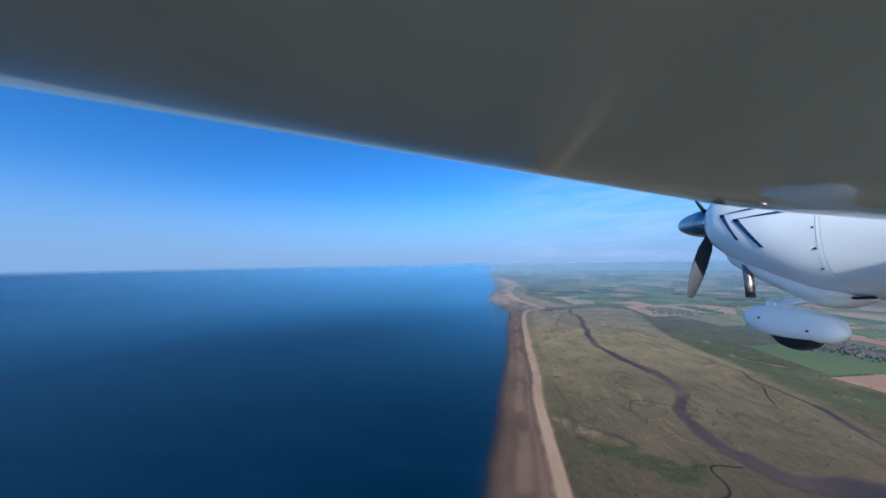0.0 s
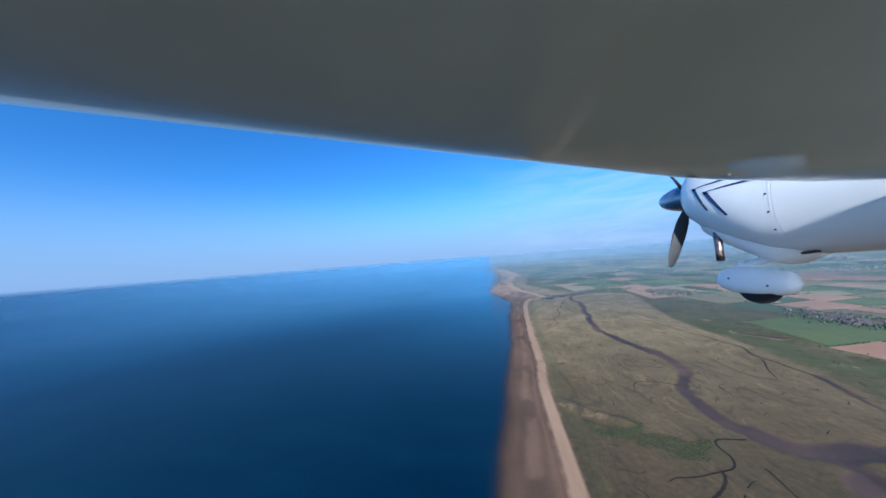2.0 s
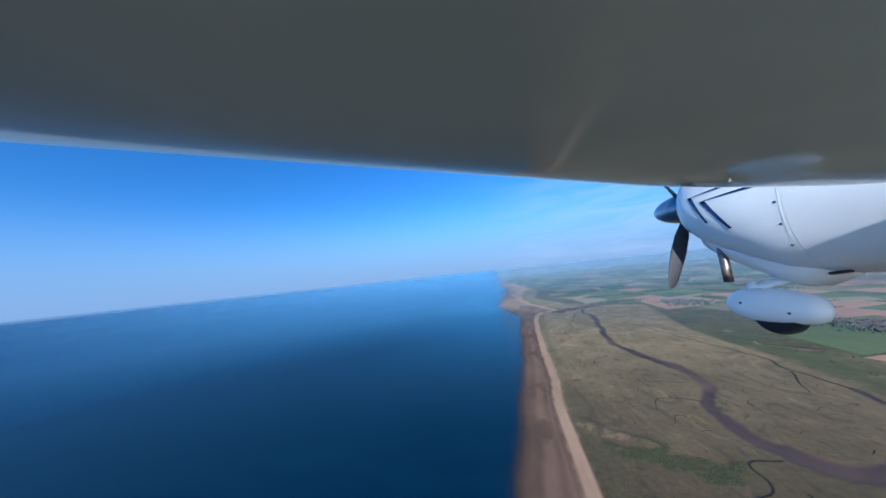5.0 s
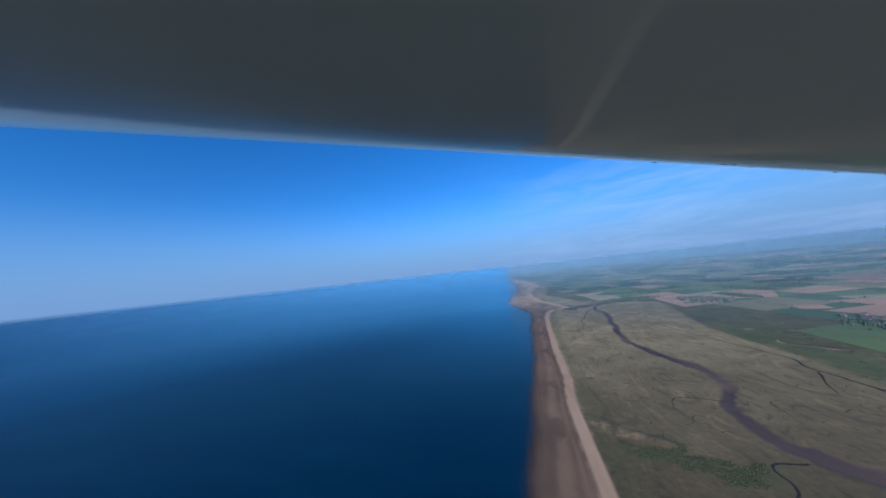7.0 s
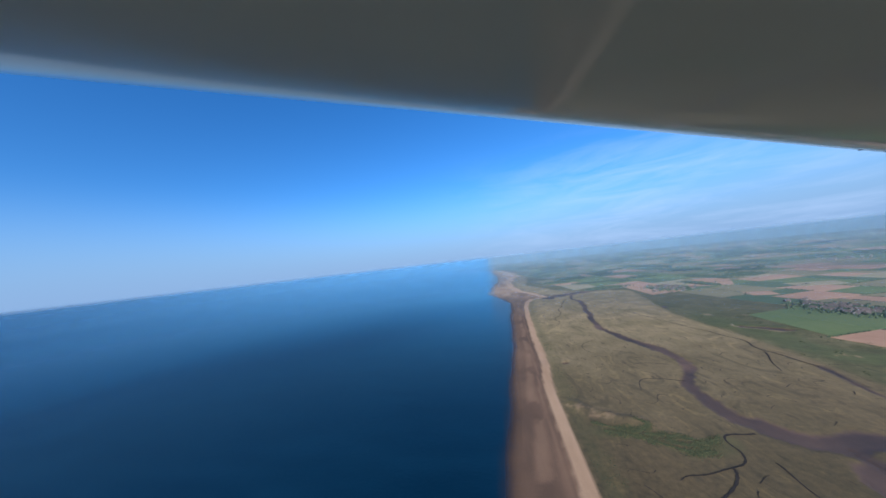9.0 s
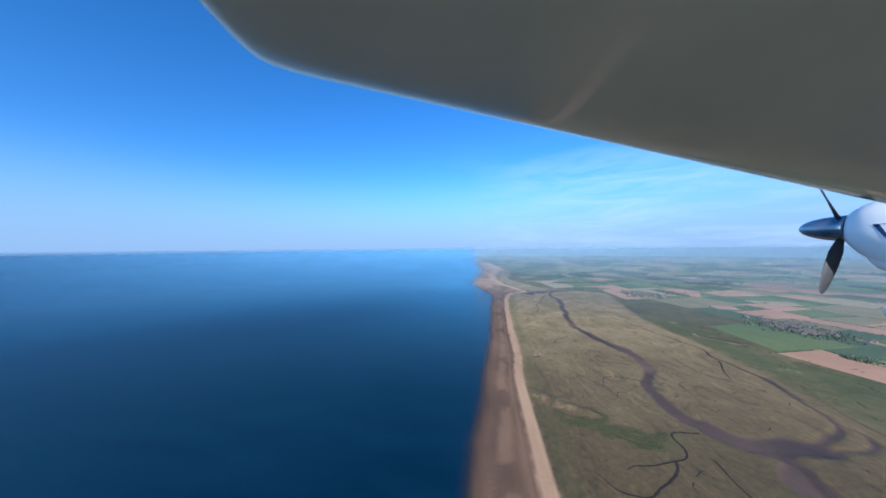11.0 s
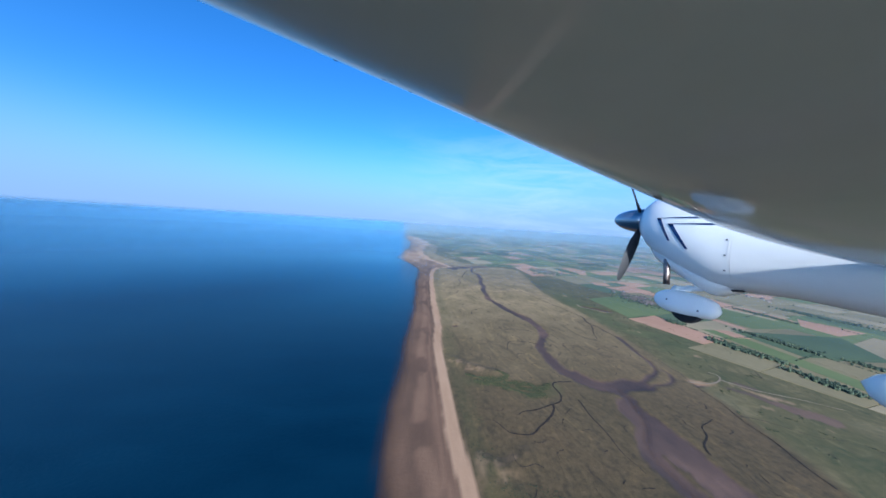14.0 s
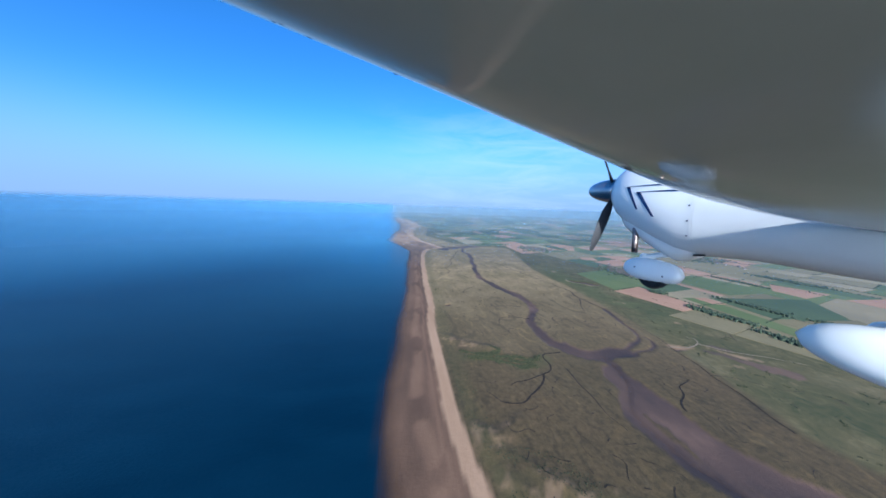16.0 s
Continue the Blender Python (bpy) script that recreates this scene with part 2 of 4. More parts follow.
for m, tones in ((SCRUB, [(0.2, (0.026, 0.032, 0.010)), (0.6, (0.044, 0.047, 0.014)), (0.95, (0.070, 0.066, 0.021))]), (LEAF, [(0.2, (0.022, 0.036, 0.018)), (0.9, (0.06, 0.078, 0.035))])):
    link(m, ramp(m, nd(m, "ShaderNodeNewGeometry").outputs["Random Per Island"], tones), bsdf(m).inputs["Base Color"])
ROOF = varied("roof tiles", (0.075, 0.055, 0.045), (0.15, 0.11, 0.09), 0.3, 0.8)
PLASTER = varied("house walls", (0.12, 0.10, 0.085), (0.27, 0.24, 0.21), 0.2, 0.85)


# ---------- meshes ----------
def mesh_from(name, verts, faces, mat, smooth=True):
    me = bpy.data.meshes.new(name)
    me.from_pydata([tuple(v) for v in verts], [], faces)
    me.materials.append(mat)
    if smooth:
        me.polygons.foreach_set("use_smooth", [True] * len(me.polygons))
    me.update()
    return me


def part(name, me, parent, label=""):
    ob = new(name, me)
    ob.parent = parent
    return tagged(ob, label)


def empty(name, m):
    ob = new(name)
    ob.matrix_world = m
    return ob


def loft(name, rings, mat, caps=True):
    """A skin over rings of equal count."""
    n = len(rings[0])
    verts = [p for r in rings for p in r]
    faces = []
    for i in range(len(rings) - 1):
        for j in range(n):
            k = (j + 1) % n
            faces.append((i * n + j, i * n + k, (i + 1) * n + k, (i + 1) * n + j))
    if caps:
        faces.append(tuple(range(n))[::-1])
        faces.append(tuple((len(rings) - 1) * n + j for j in range(n)))
    me = mesh_from(name, verts, faces, mat)
    bm = bmesh.new()
    bm.from_mesh(me)
    bmesh.ops.recalc_face_normals(bm, faces=bm.faces)
    bm.to_mesh(me)
    bm.free()
    return me


def superring(x, y, z, w, top, low, e=2.4, n=40):
    """A closed cross-section in the plane across the flight line."""
    out = []
    for i in range(n):
        a = 2 * math.pi * i / n
        c, s = math.cos(a), math.sin(a)
        h = top if s > 0 else low
        out.append((x + w * math.copysign(abs(c) ** (2 / e), c), y, z + h * math.copysign(abs(s) ** (2 / e), s)))
    return out


# ---------- sea, ground and distance ----------
GRASS = ((-5000, 700), (-450, 160), (0, 88), (120, 80), (180, 75), (234, 68), (265, 66), (330, 66), (397, 67), (465, 71), (570, 75), (750, 81), (862, 91), (940, 103), (985, 125),
         (1006, 168), (1109, 141), (1200, 103), (1362, 80), (1544, 86), (1768, 118), (2026, 163), (2270, 129), (2717, 54), (3130, -37), (3700, -250), (5000, -700))
TIDE = ((-5000, 650), (-450, 118), (0, 48), (120, 40), (180, 35), (237, 28), (301, 27), (371, 31), (463, 39), (601, 46), (813, 56), (953, 56), (1060, 30), (1204, -22), (1423, -9), (1690, 25),
        (2086, 17), (2677, -36), (3250, -150), (3400, -470), (3520, -580), (3700, -500), (4200, -650), (5000, -950))
INLAND = ((-5000, 900), (-300, 420), (0, 330), (213, 296), (275, 311), (372, 334), (438, 341), (551, 343), (691, 345), (800, 362), (1008, 400), (1109, 230), (1362, 140), (1768, 180),
          (2026, 230), (2717, 110), (3600, -150), (5000, -500))
CHANNELS = (  # width, water share, line
    (13, 0.0, ((240, 1010), (219, 948), (233, 887), (207, 750), (186, 642), (197, 574), (213, 529), (224, 493), (224, 453), (205, 415), (197, 407))),
    (16, 0.0, ((197, 407), (190, 380), (190, 350), (204, 322), (230, 312))),
    (16, 0.05, ((232, 316), (235, 296), (219, 273), (204, 256), (194, 236), (196, 205), (222, 165), (262, 120), (320, 70), (400, 10))),
    (32, 0.0, ((224, 292), (222, 262), (216, 236), (222, 205), (250, 165), (300, 118), (370, 70), (450, 30))),
    (22, 0.0, ((200, 340), (212, 322), (238, 318), (262, 322))),
    (6, 0.0, ((246, 318), (262, 326), (281, 336), (306, 347), (315, 361), (319, 379), (331, 437))),
    (4, 0.0, ((257, 316), (268, 321), (300, 325), (317, 341), (314, 349))),
    (52, 0.1, ((164, 985), (205, 1010), (240, 1030), (300, 1050), (345, 1080))),
    (14, 0.7, ((228, 1030), (185, 1025), (140, 1075), (90, 1150), (30, 1195), (-30, 1240))),
    (14, 0.75, ((378, 588), (394, 574), (409, 557))),
    (9, 0.75, ((352, 742), (362, 756))),
    (5, 0.0, ((322, 321), (334, 323))),
    (6, 0.8, ((92, 471), (95, 472))),
)
AX = np.concatenate([-np.geomspace(5000, 130, 26), np.arange(-120, 420, 2.4), np.geomspace(424, 5000, 70)])
AY = np.concatenate([-np.geomspace(5000, 130, 24), np.arange(-120, 620, 2.6), np.geomspace(624, 5000, 130)])


def line_distance(px, py, line):
    best = np.full(px.shape, 1e9)
    for (ax, ay), (bx, by) in zip(line, line[1:]):
        dx, dy = bx - ax, by - ay
        u = np.clip(((px - ax) * dx + (py - ay) * dy) / (dx * dx + dy * dy), 0, 1)
        best = np.minimum(best, np.hypot(px - ax - u * dx, py - ay - u * dy))
    return best


def rounded(line, times=2):
    """The same line with its corners cut."""
    for _ in range(times):
        out = [line[0]]
        for (ax, ay), (bx, by) in zip(line, line[1:]):
            out += [(0.75 * ax + 0.25 * bx, 0.75 * ay + 0.25 * by), (0.25 * ax + 0.75 * bx, 0.25 * ay + 0.75 * by)]
        line = out + [line[-1]]
    return line


def smooth(v, a, b):
    u = np.clip((v - a) / (b - a), 0, 1)
    return u * u * (3 - 2 * u)


def wobble(x, y, scale, seed):
    r = np.random.RandomState(seed)
    out = np.zeros_like(x)
    for i in range(7):
        a, k, p = r.uniform(0, 6.28), (1.7 ** i) / scale * r.uniform(0.7, 1.3), r.uniform(0, 6.28)
        out += np.sin((x * math.cos(a) + y * math.sin(a)) * k + p + 1.3 * np.sin((y * math.cos(a) - x * math.sin(a)) * k * 0.7)) / 1.45 ** i
    return out / 2.2


def table(y, t):
    return np.interp(y, [r[0] for r in t], [r[1] for r in t])


HEIGHTS = []


def ground_z(x, y):
    """The ground's height at a place."""
    u, v = np.interp(x, AX, range(len(AX))), np.interp(y, AY, range(len(AY)))
    i, j = min(int(u), len(AX) - 2), min(int(v), len(AY) - 2)
    a, b, z = u - i, v - j, HEIGHTS[0]
    return float((z[j, i] * (1 - a) + z[j, i + 1] * a) * (1 - b) + (z[j + 1, i] * (1 - a) + z[j + 1, i + 1] * a) * b)


def build_ground():
    gx, gy = np.meshgrid(AX, AY)
    jag = wobble(gx, gy, 60, 1) * 2.0 + wobble(gx, gy, 14, 2) * 1.0
    far = 1 + np.maximum(0, gy - 900) / 120
    inland = gx - table(gy, GRASS) + jag * np.minimum(far, 12)
    shore = gx - table(gy, TIDE) + wobble(gx, gy, 45, 3) * 2.6 * np.minimum(far, 8)
    reach = 1 + np.clip((gy - 850) / 250, 0, 5)
    dry = smooth(inland / reach, -11.5, -9) * (1 - smooth(inland, -1.0, 1.5)) * (1 - smooth(gy, 2600, 3200))
    dry = np.maximum(dry, 0.65 * smooth(gy, 980, 1150) * (1 - smooth(gy, 2300, 3000)) * smooth(wobble(gx, gy, 60, 36), -0.3, 0.3) * smooth(shore, 2, 12) * (inland < 0))
    wet = smooth(shore, -110, -90) * (1 - smooth(inland, -3, -1))
    across = (gx - table(gy, TIDE)) / np.maximum(table(gy, GRASS) - 12 - table(gy, TIDE), 8) + wobble(gx, gy, 30, 31) * 0.05
    lean = across + 0.09 * np.sin(gy / 21 + 2 * wobble(gx, gy, 60, 34))
    bar = smooth(lean, 0.12, 0.36) * (1 - smooth(lean, 0.52, 0.76)) * smooth(np.sin(gy / 12 + 3.0 * wobble(gx, gy, 70, 32)) + 0.8 * wobble(gx, gy, 16, 33), -0.95, -0.3)
    bar = np.maximum(0.42 * bar, 0.3 * smooth(across, 0.74, 0.8) * (1 - smooth(across, 0.86, 0.92))) * (shore > -10) * (inland < -6)
    bar = np.maximum(bar, 0.75 * smooth(gy, 850, 1150) * smooth(wobble(gx, gy, 50, 35), -0.6, 0.1) * (shore > -8) * (inland < 0))
    z = np.where(inland < 0, -1.4 + 2.3 * smooth(shore, -22, 10), 1.0)
    z = z + smooth(inland, 0, 6) * (1 - smooth(inland, 14, 30)) * (1.2 + wobble(gx, gy, 9, 5) * 0.8)
    z = z + 0.12 * wobble(gx, gy, 20, 6) * smooth(inland, 3, 20)
    mud = np.zeros_like(gx)
    for w, share, line in CHANNELS:
        d = line_distance(gx + wobble(gx, gy, 18, 8) * min(4.5, w * 0.5), gy + wobble(gx, gy, 18, 9) * min(4.5, w * 0.5), rounded(line))
        half = w * (0.85 + 0.3 * wobble(gx, gy, 40, 10) + 0.14 * wobble(gx, gy, 9, 12)) * 0.5
        m = 1 - smooth(d, half - 1.3, half + 1.3)
        mud = np.maximum(mud, m * smooth(inland, -30, -20))
        z = np.minimum(z, 1.0 - m * 0.75 - (0.9 * (1 - smooth(d, half * share, half * share + 2.4)) * (m > 0.3) if share else 0))
    pool = np.minimum(line_distance(gx, gy, ((352, 316), (364, 306), (374, 292), (384, 280), (392, 270))), 3 + line_distance(gx, gy, ((374, 318), (386, 310), (394, 298))))
    mud = np.maximum(mud, 0.85 * (1 - smooth(pool + wobble(gx, gy, 13, 16) * 5 + wobble(gx, gy, 5, 17) * 2.5, 5, 8)))
    turf = smooth(gx - table(gy, INLAND) + wobble(gx, gy, 90, 11) * 7, -5, 7)
    turf = np.maximum(turf, smooth(inland, 1, 6) * (1 - smooth(inland, 8, 22)) * 0.35)
    edge = gx - table(gy, INLAND) + wobble(gx, gy, 60, 13) * 14
    lush = 0.8 * smooth(edge, -8, 18) * (1 - smooth(edge, 70, 130)) * smooth(gy, 330, 420) * (1 - smooth(gy, 640, 760)) * smooth(wobble(gx, gy, 40, 14), -0.7, 0.3)
    lush = np.maximum(lush, 0.3 * smooth(inland, 40, 120) * smooth(gy, 1080, 1200) * (1 - smooth(gy, 2500, 3200)))
    patch = line_distance(gx, gy, ((88, 328), (115, 326), (134, 306), (158, 313), (166, 320))) + wobble(gx, gy, 14, 15) * 4
    lush = np.maximum(lush, (1 - smooth(patch, 2, 9)) * 0.35)
    dune = 1 - smooth(np.minimum(line_distance(gx, gy, ((70, 375), (88, 355), (112, 346), (128, 340))), line_distance(gx, gy, ((80, 242), (88, 234), (107, 247)))) + wobble(gx, gy, 12, 41) * 5, 4, 12)
    near = 1 - smooth(line_distance(gx, gy, ((80, 232), (95, 205), (122, 190), (150, 165))) + wobble(gx, gy, 14, 45) * 6, 7, 18)
    dune = np.maximum(dune, near) * smooth(inland, 2, 6)
    z = z + dune * (0.7 + 0.7 * wobble(gx, gy, 9, 42))
    lush = np.maximum(lush, 0.15 * near * smooth(wobble(gx, gy, 9, 43), -0.3, 0.4))
    dry = np.maximum(dry, 0.35 * dune * smooth(wobble(gx, gy, 6, 44), 0.1, 0.6))
    bare = np.minimum(line_distance(gx, gy, ((325, 327), (345, 322), (356, 333), (362, 326), (374, 306), (392, 292))), line_distance(gx, gy, ((368, 596), (366, 584), (384, 563), (398, 550))))
    dry = np.maximum(dry, 0.6 * (1 - smooth(bare + wobble(gx, gy, 9, 46) * 3 + wobble(gx, gy, 26, 49) * 4, -0.5, 4)))
    specks = smooth(wobble(gx, gy, 34, 47) + 0.8 * wobble(gx, gy, 11, 48), 1.15, 1.5) * smooth(gx - table(gy, INLAND), 8, 20) * (gy > 150)
    dry = np.maximum(dry, 0.5 * specks)
    # share of painted haze: rises with distance, gone again by 2600 m
    hazed_marsh = 0.9 * smooth(gy + 60 * wobble(gx, gy, 120, 51), 240, 600) * (1 - smooth(gy, 1500, 2600))
    nx, ny = len(AX), len(AY)
    verts = np.stack([gx, gy, z], -1).reshape(-1, 3)
    keep = (shore > -120).reshape(-1)
    i = (np.arange(ny - 1)[:, None] * nx + np.arange(nx - 1)[None]).reshape(-1)
    quads = np.stack([i, i + 1, i + nx + 1, i + nx], 1)
    quads = quads[keep[quads].any(1)]
    HEIGHTS.append(z)
    me = mesh_from("ground", verts, quads.tolist(), GROUND)
    for name, field in (("sand", dry), ("hazed_marsh", hazed_marsh), ("wet", wet), ("bar", bar), ("mud", mud), ("turf", turf), ("lush", lush)):
        me.attributes.new(name, "FLOAT", "POINT").data.foreach_set("value", field.reshape(-1).astype(np.float32))
    return tagged(new("ground", me), "olive salt marsh, sandy beach and brown mud creeks", "ground", kind="structure")


def build_sea():
    ax = np.concatenate([-np.geomspace(4990, 210, 20), np.arange(-200, 420, 6), np.geomspace(424, 4990, 16)])
    ay = np.concatenate([-np.geomspace(4990, 130, 16), np.arange(-120, 1500, 9), np.geomspace(1510, 4990, 40)])
    gx, gy = np.meshgrid(ax, ay)
    shore = gx - table(gy, TIDE) + wobble(gx, gy, 45, 3) * 2.6
    shallow = smooth(shore + wobble(gx, gy, 70, 21) * 3, -19, -4)
    pale_inshore = smooth(gy, 350, 950) * smooth(shore, -380, -30)
    n, k = len(ax), len(ay)
    i = (np.arange(k - 1)[:, None] * n + np.arange(n - 1)[None]).reshape(-1)
    quads = np.stack([i, i + 1, i + n + 1, i + n], 1)
    me = mesh_from("sea", np.stack([gx, gy, gx * 0], -1).reshape(-1, 3), quads.tolist(), SEA)
    for name, field in (("shallow", shallow), ("pale_inshore", pale_inshore)):
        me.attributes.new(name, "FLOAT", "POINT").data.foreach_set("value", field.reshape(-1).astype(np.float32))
    return tagged(new("sea", me), "calm deep blue sea with brown shallows along the beach", "water", kind="structure")


def haze_ring(radius, low_z, high_z):
    n = 180
    verts, faces = [], []
    for i in range(n):
        a = 2 * math.pi * i / n
        verts += [(radius * math.cos(a), radius * math.sin(a), zz) for zz in (low_z, high_z)]
        j = (i + 1) % n
        faces.append((2 * i, 2 * j, 2 * j + 1, 2 * i + 1))
    return verts, faces


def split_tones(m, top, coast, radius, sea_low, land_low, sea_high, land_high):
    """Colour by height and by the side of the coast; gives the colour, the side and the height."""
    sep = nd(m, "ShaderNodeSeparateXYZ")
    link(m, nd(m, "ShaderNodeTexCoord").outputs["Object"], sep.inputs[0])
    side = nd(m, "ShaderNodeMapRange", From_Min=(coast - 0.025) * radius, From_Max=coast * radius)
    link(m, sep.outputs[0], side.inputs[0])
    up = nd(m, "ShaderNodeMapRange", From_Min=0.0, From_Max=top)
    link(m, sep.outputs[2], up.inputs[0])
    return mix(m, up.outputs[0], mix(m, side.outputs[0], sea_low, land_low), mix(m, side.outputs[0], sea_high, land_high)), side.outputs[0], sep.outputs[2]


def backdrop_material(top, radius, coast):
    """Glowing strip for the last sea and land below the horizon, haze painted in."""
    m = bpy.data.materials.new("glowing painted haze of far sea and land")
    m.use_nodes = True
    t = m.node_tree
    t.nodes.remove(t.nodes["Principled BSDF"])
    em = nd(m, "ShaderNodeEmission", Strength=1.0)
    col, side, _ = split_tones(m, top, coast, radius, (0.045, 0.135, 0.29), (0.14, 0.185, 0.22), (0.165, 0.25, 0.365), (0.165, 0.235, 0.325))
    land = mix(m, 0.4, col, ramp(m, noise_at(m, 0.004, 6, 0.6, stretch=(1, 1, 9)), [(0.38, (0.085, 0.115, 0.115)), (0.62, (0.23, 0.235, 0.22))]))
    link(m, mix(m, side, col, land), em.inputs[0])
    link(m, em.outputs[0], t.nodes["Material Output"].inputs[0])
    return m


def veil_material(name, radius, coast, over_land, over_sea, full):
    """Added sheet painted as haze, lit by sun and sky, thicker towards eye height."""
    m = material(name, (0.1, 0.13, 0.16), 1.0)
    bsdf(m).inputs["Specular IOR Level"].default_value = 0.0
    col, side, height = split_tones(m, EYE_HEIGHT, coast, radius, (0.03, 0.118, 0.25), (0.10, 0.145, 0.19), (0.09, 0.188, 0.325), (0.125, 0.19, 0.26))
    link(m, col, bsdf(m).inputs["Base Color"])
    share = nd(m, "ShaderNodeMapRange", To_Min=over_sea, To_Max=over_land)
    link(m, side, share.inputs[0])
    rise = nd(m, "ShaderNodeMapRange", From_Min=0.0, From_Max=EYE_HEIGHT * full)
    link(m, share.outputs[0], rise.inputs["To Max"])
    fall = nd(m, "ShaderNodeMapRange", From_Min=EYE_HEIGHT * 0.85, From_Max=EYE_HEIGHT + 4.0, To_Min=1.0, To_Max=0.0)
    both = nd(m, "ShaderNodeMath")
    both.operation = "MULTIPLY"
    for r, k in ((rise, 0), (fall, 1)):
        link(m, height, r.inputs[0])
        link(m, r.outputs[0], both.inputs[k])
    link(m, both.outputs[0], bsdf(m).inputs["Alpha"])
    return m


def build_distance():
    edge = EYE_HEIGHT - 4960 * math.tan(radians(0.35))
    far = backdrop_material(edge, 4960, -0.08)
    tagged(new("backdrop", mesh_from("backdrop", *haze_ring(4960, -2, edge), far)), "glowing strip painted as hazy far sea and land below the horizon", "backdrop", kind="structure")
    # added ring sheets; their blue colour and alpha stand in for haze
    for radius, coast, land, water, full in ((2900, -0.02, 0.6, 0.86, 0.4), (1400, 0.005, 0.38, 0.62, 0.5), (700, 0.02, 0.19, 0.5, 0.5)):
        ring = new("backdrop", mesh_from("backdrop", *haze_ring(radius, -1, EYE_HEIGHT + 4), veil_material("painted haze sheet", radius, coast, land, water, full)))
        tagged(ring, "added translucent blue sheet painted as haze over far land and sea", "backdrop", kind="structure")


build_sea()
build_ground()
build_distance()

# ---------- fields, hedges, woods, houses ----------
rnd = random.Random(5)
LONG, SHORT = Vector((0.16, -0.987)), Vector((0.987, 0.16))
ORIGIN = Vector((360, 900))


def field_mesh(name, quads, mat):
    """Low slabs of soil, each from four corners."""
    verts, faces = [], []
    for cs in quads:
        o = len(verts)
        verts += [(x, y, 0.12) for x, y in cs] + [(x, y, -0.4) for x, y in cs]
        faces += [tuple(o + i for i in f) for f in ((0, 1, 2, 3), (4, 5, 1, 0), (5, 6, 2, 1), (6, 7, 3, 2), (7, 4, 0, 3))]
    return mesh_from(name, verts, faces, mat, False)


def split_field(cs, out):
    """Cuts a block of land in two until the pieces are field-sized."""
    c = sum(cs, Vector((0, 0))) / 4
    e = [(cs[(i + 1) % 4] - cs[i]).length for i in range(4)]
    area = (e[0] + e[2]) * (e[1] + e[3]) / 4
    if area < rnd.uniform(3000, 13000) * (1 + c.length / 1800):
        out.append(cs)
        return
    u, v = rnd.uniform(0.32, 0.68), rnd.uniform(-0.06, 0.06)
    i = 0 if e[0] + e[2] > (e[1] + e[3]) * rnd.uniform(0.6, 1.3) else 1
    p = cs[i].lerp(cs[(i + 1) % 4], u + v)
    q = cs[(i + 2) % 4].lerp(cs[(i + 3) % 4], 1 - u + v)
    split_field([p, cs[(i + 1) % 4], cs[(i + 2) % 4], q], out)
    split_field([cs[i], p, q, cs[(i + 3) % 4]], out)


KNOWN_FIELDS = (  # kind, corners
    (4, ((541, 977), (639, 955), (739, 1119), (643, 1113))), (4, ((724, 629), (780, 612), (804, 723), (705, 682))), (4, ((768, 532), (790, 520), (792, 606), (726, 624))),
    (4, ((758, 454), (849, 470), (821, 542), (758, 500))), (4, ((598, 479), (614, 479), (604, 594), (590, 594))), (2, ((546, 304), (657, 317), (687, 365), (559, 373))),
    (0, ((625, 480), (752, 486), (716, 620), (612, 590))), (1, ((560, 380), (684, 372), (750, 448), (566, 470))), (0, ((512, 300), (540, 300), (552, 470), (515, 474))),
    (4, ((536, 440), (560, 440), (558, 470), (536, 474))), (3, ((700, 860), (780, 850), (800, 900), (710, 915))), (4, ((560, 800), (600, 790), (615, 830), (570, 845))),
)


def build_fields():
    g = lambda q: q * (1 + abs(q) / 2600)
    corner = {(i, j): ORIGIN + SHORT * g(330 * i) + LONG * g(330 * j) + Vector((rnd.uniform(-60, 60), rnd.uniform(-60, 60))) for i in range(-4, 10) for j in range(-9, 6)}
    quads = []
    for i in range(-4, 9):
        for j in range(-9, 5):
            split_field([corner[i, j], corner[i + 1, j], corner[i + 1, j + 1], corner[i, j + 1]], quads)
    borders, far = [], {}
    for cs in quads:
        c = sum(cs, Vector((0, 0))) / 4
        if min(q.x - table(q.y, INLAND) for q in cs) < (48 if c.y < 720 else 12) or c.length > 4300 or c.y < -150 or c.x > 4.2 * (c.y + 350):
            continue
        k = rnd.choices(range(5), (30, 16, 36, 5, 0) if c.length < 560 else (26, 14, 34, 9, 15) if c.length < 1100 else (27, 14, 29, 13, 17))[0]
        inset = [q + (c - q).normalized() * 0.9 for q in cs]
        borders += [(cs[i], cs[(i + 1) % 4]) for i in (0, 1)]
        if c.length > 1300:
            far.setdefault(k, []).append([(q.x, q.y) for q in inset])
            continue
        ob = new("field", field_mesh("field", [[(q.x - c.x, q.y - c.y) for q in inset]], FIELD_MATS[k]))
        ob.location = (c.x, c.y, 1.2)
        tagged(ob, FIELD_KINDS[k][1], "field", "farm fields")
    for n, (kind, cs) in enumerate(KNOWN_FIELDS):
        c = sum((Vector(q) for q in cs), Vector((0, 0))) / 4
        ob = new("field", field_mesh("field", [[(x - c.x, y - c.y) for x, y in cs]], FIELD_MATS[kind]))
        ob.location = (c.x, c.y, 1.26 + 0.02 * n)
        tagged(ob, FIELD_KINDS[kind][1], "field", "farm fields")
    for k, many in far.items():
        ob = new("far_fields", field_mesh("far_fields", many, FIELD_MATS[k]))
        ob.location.z = 1.2
        tagged(ob, "far patchwork of fields, " + FIELD_KINDS[k][1], "fields", kind="stuff")
    return borders


bm = bmesh.new()
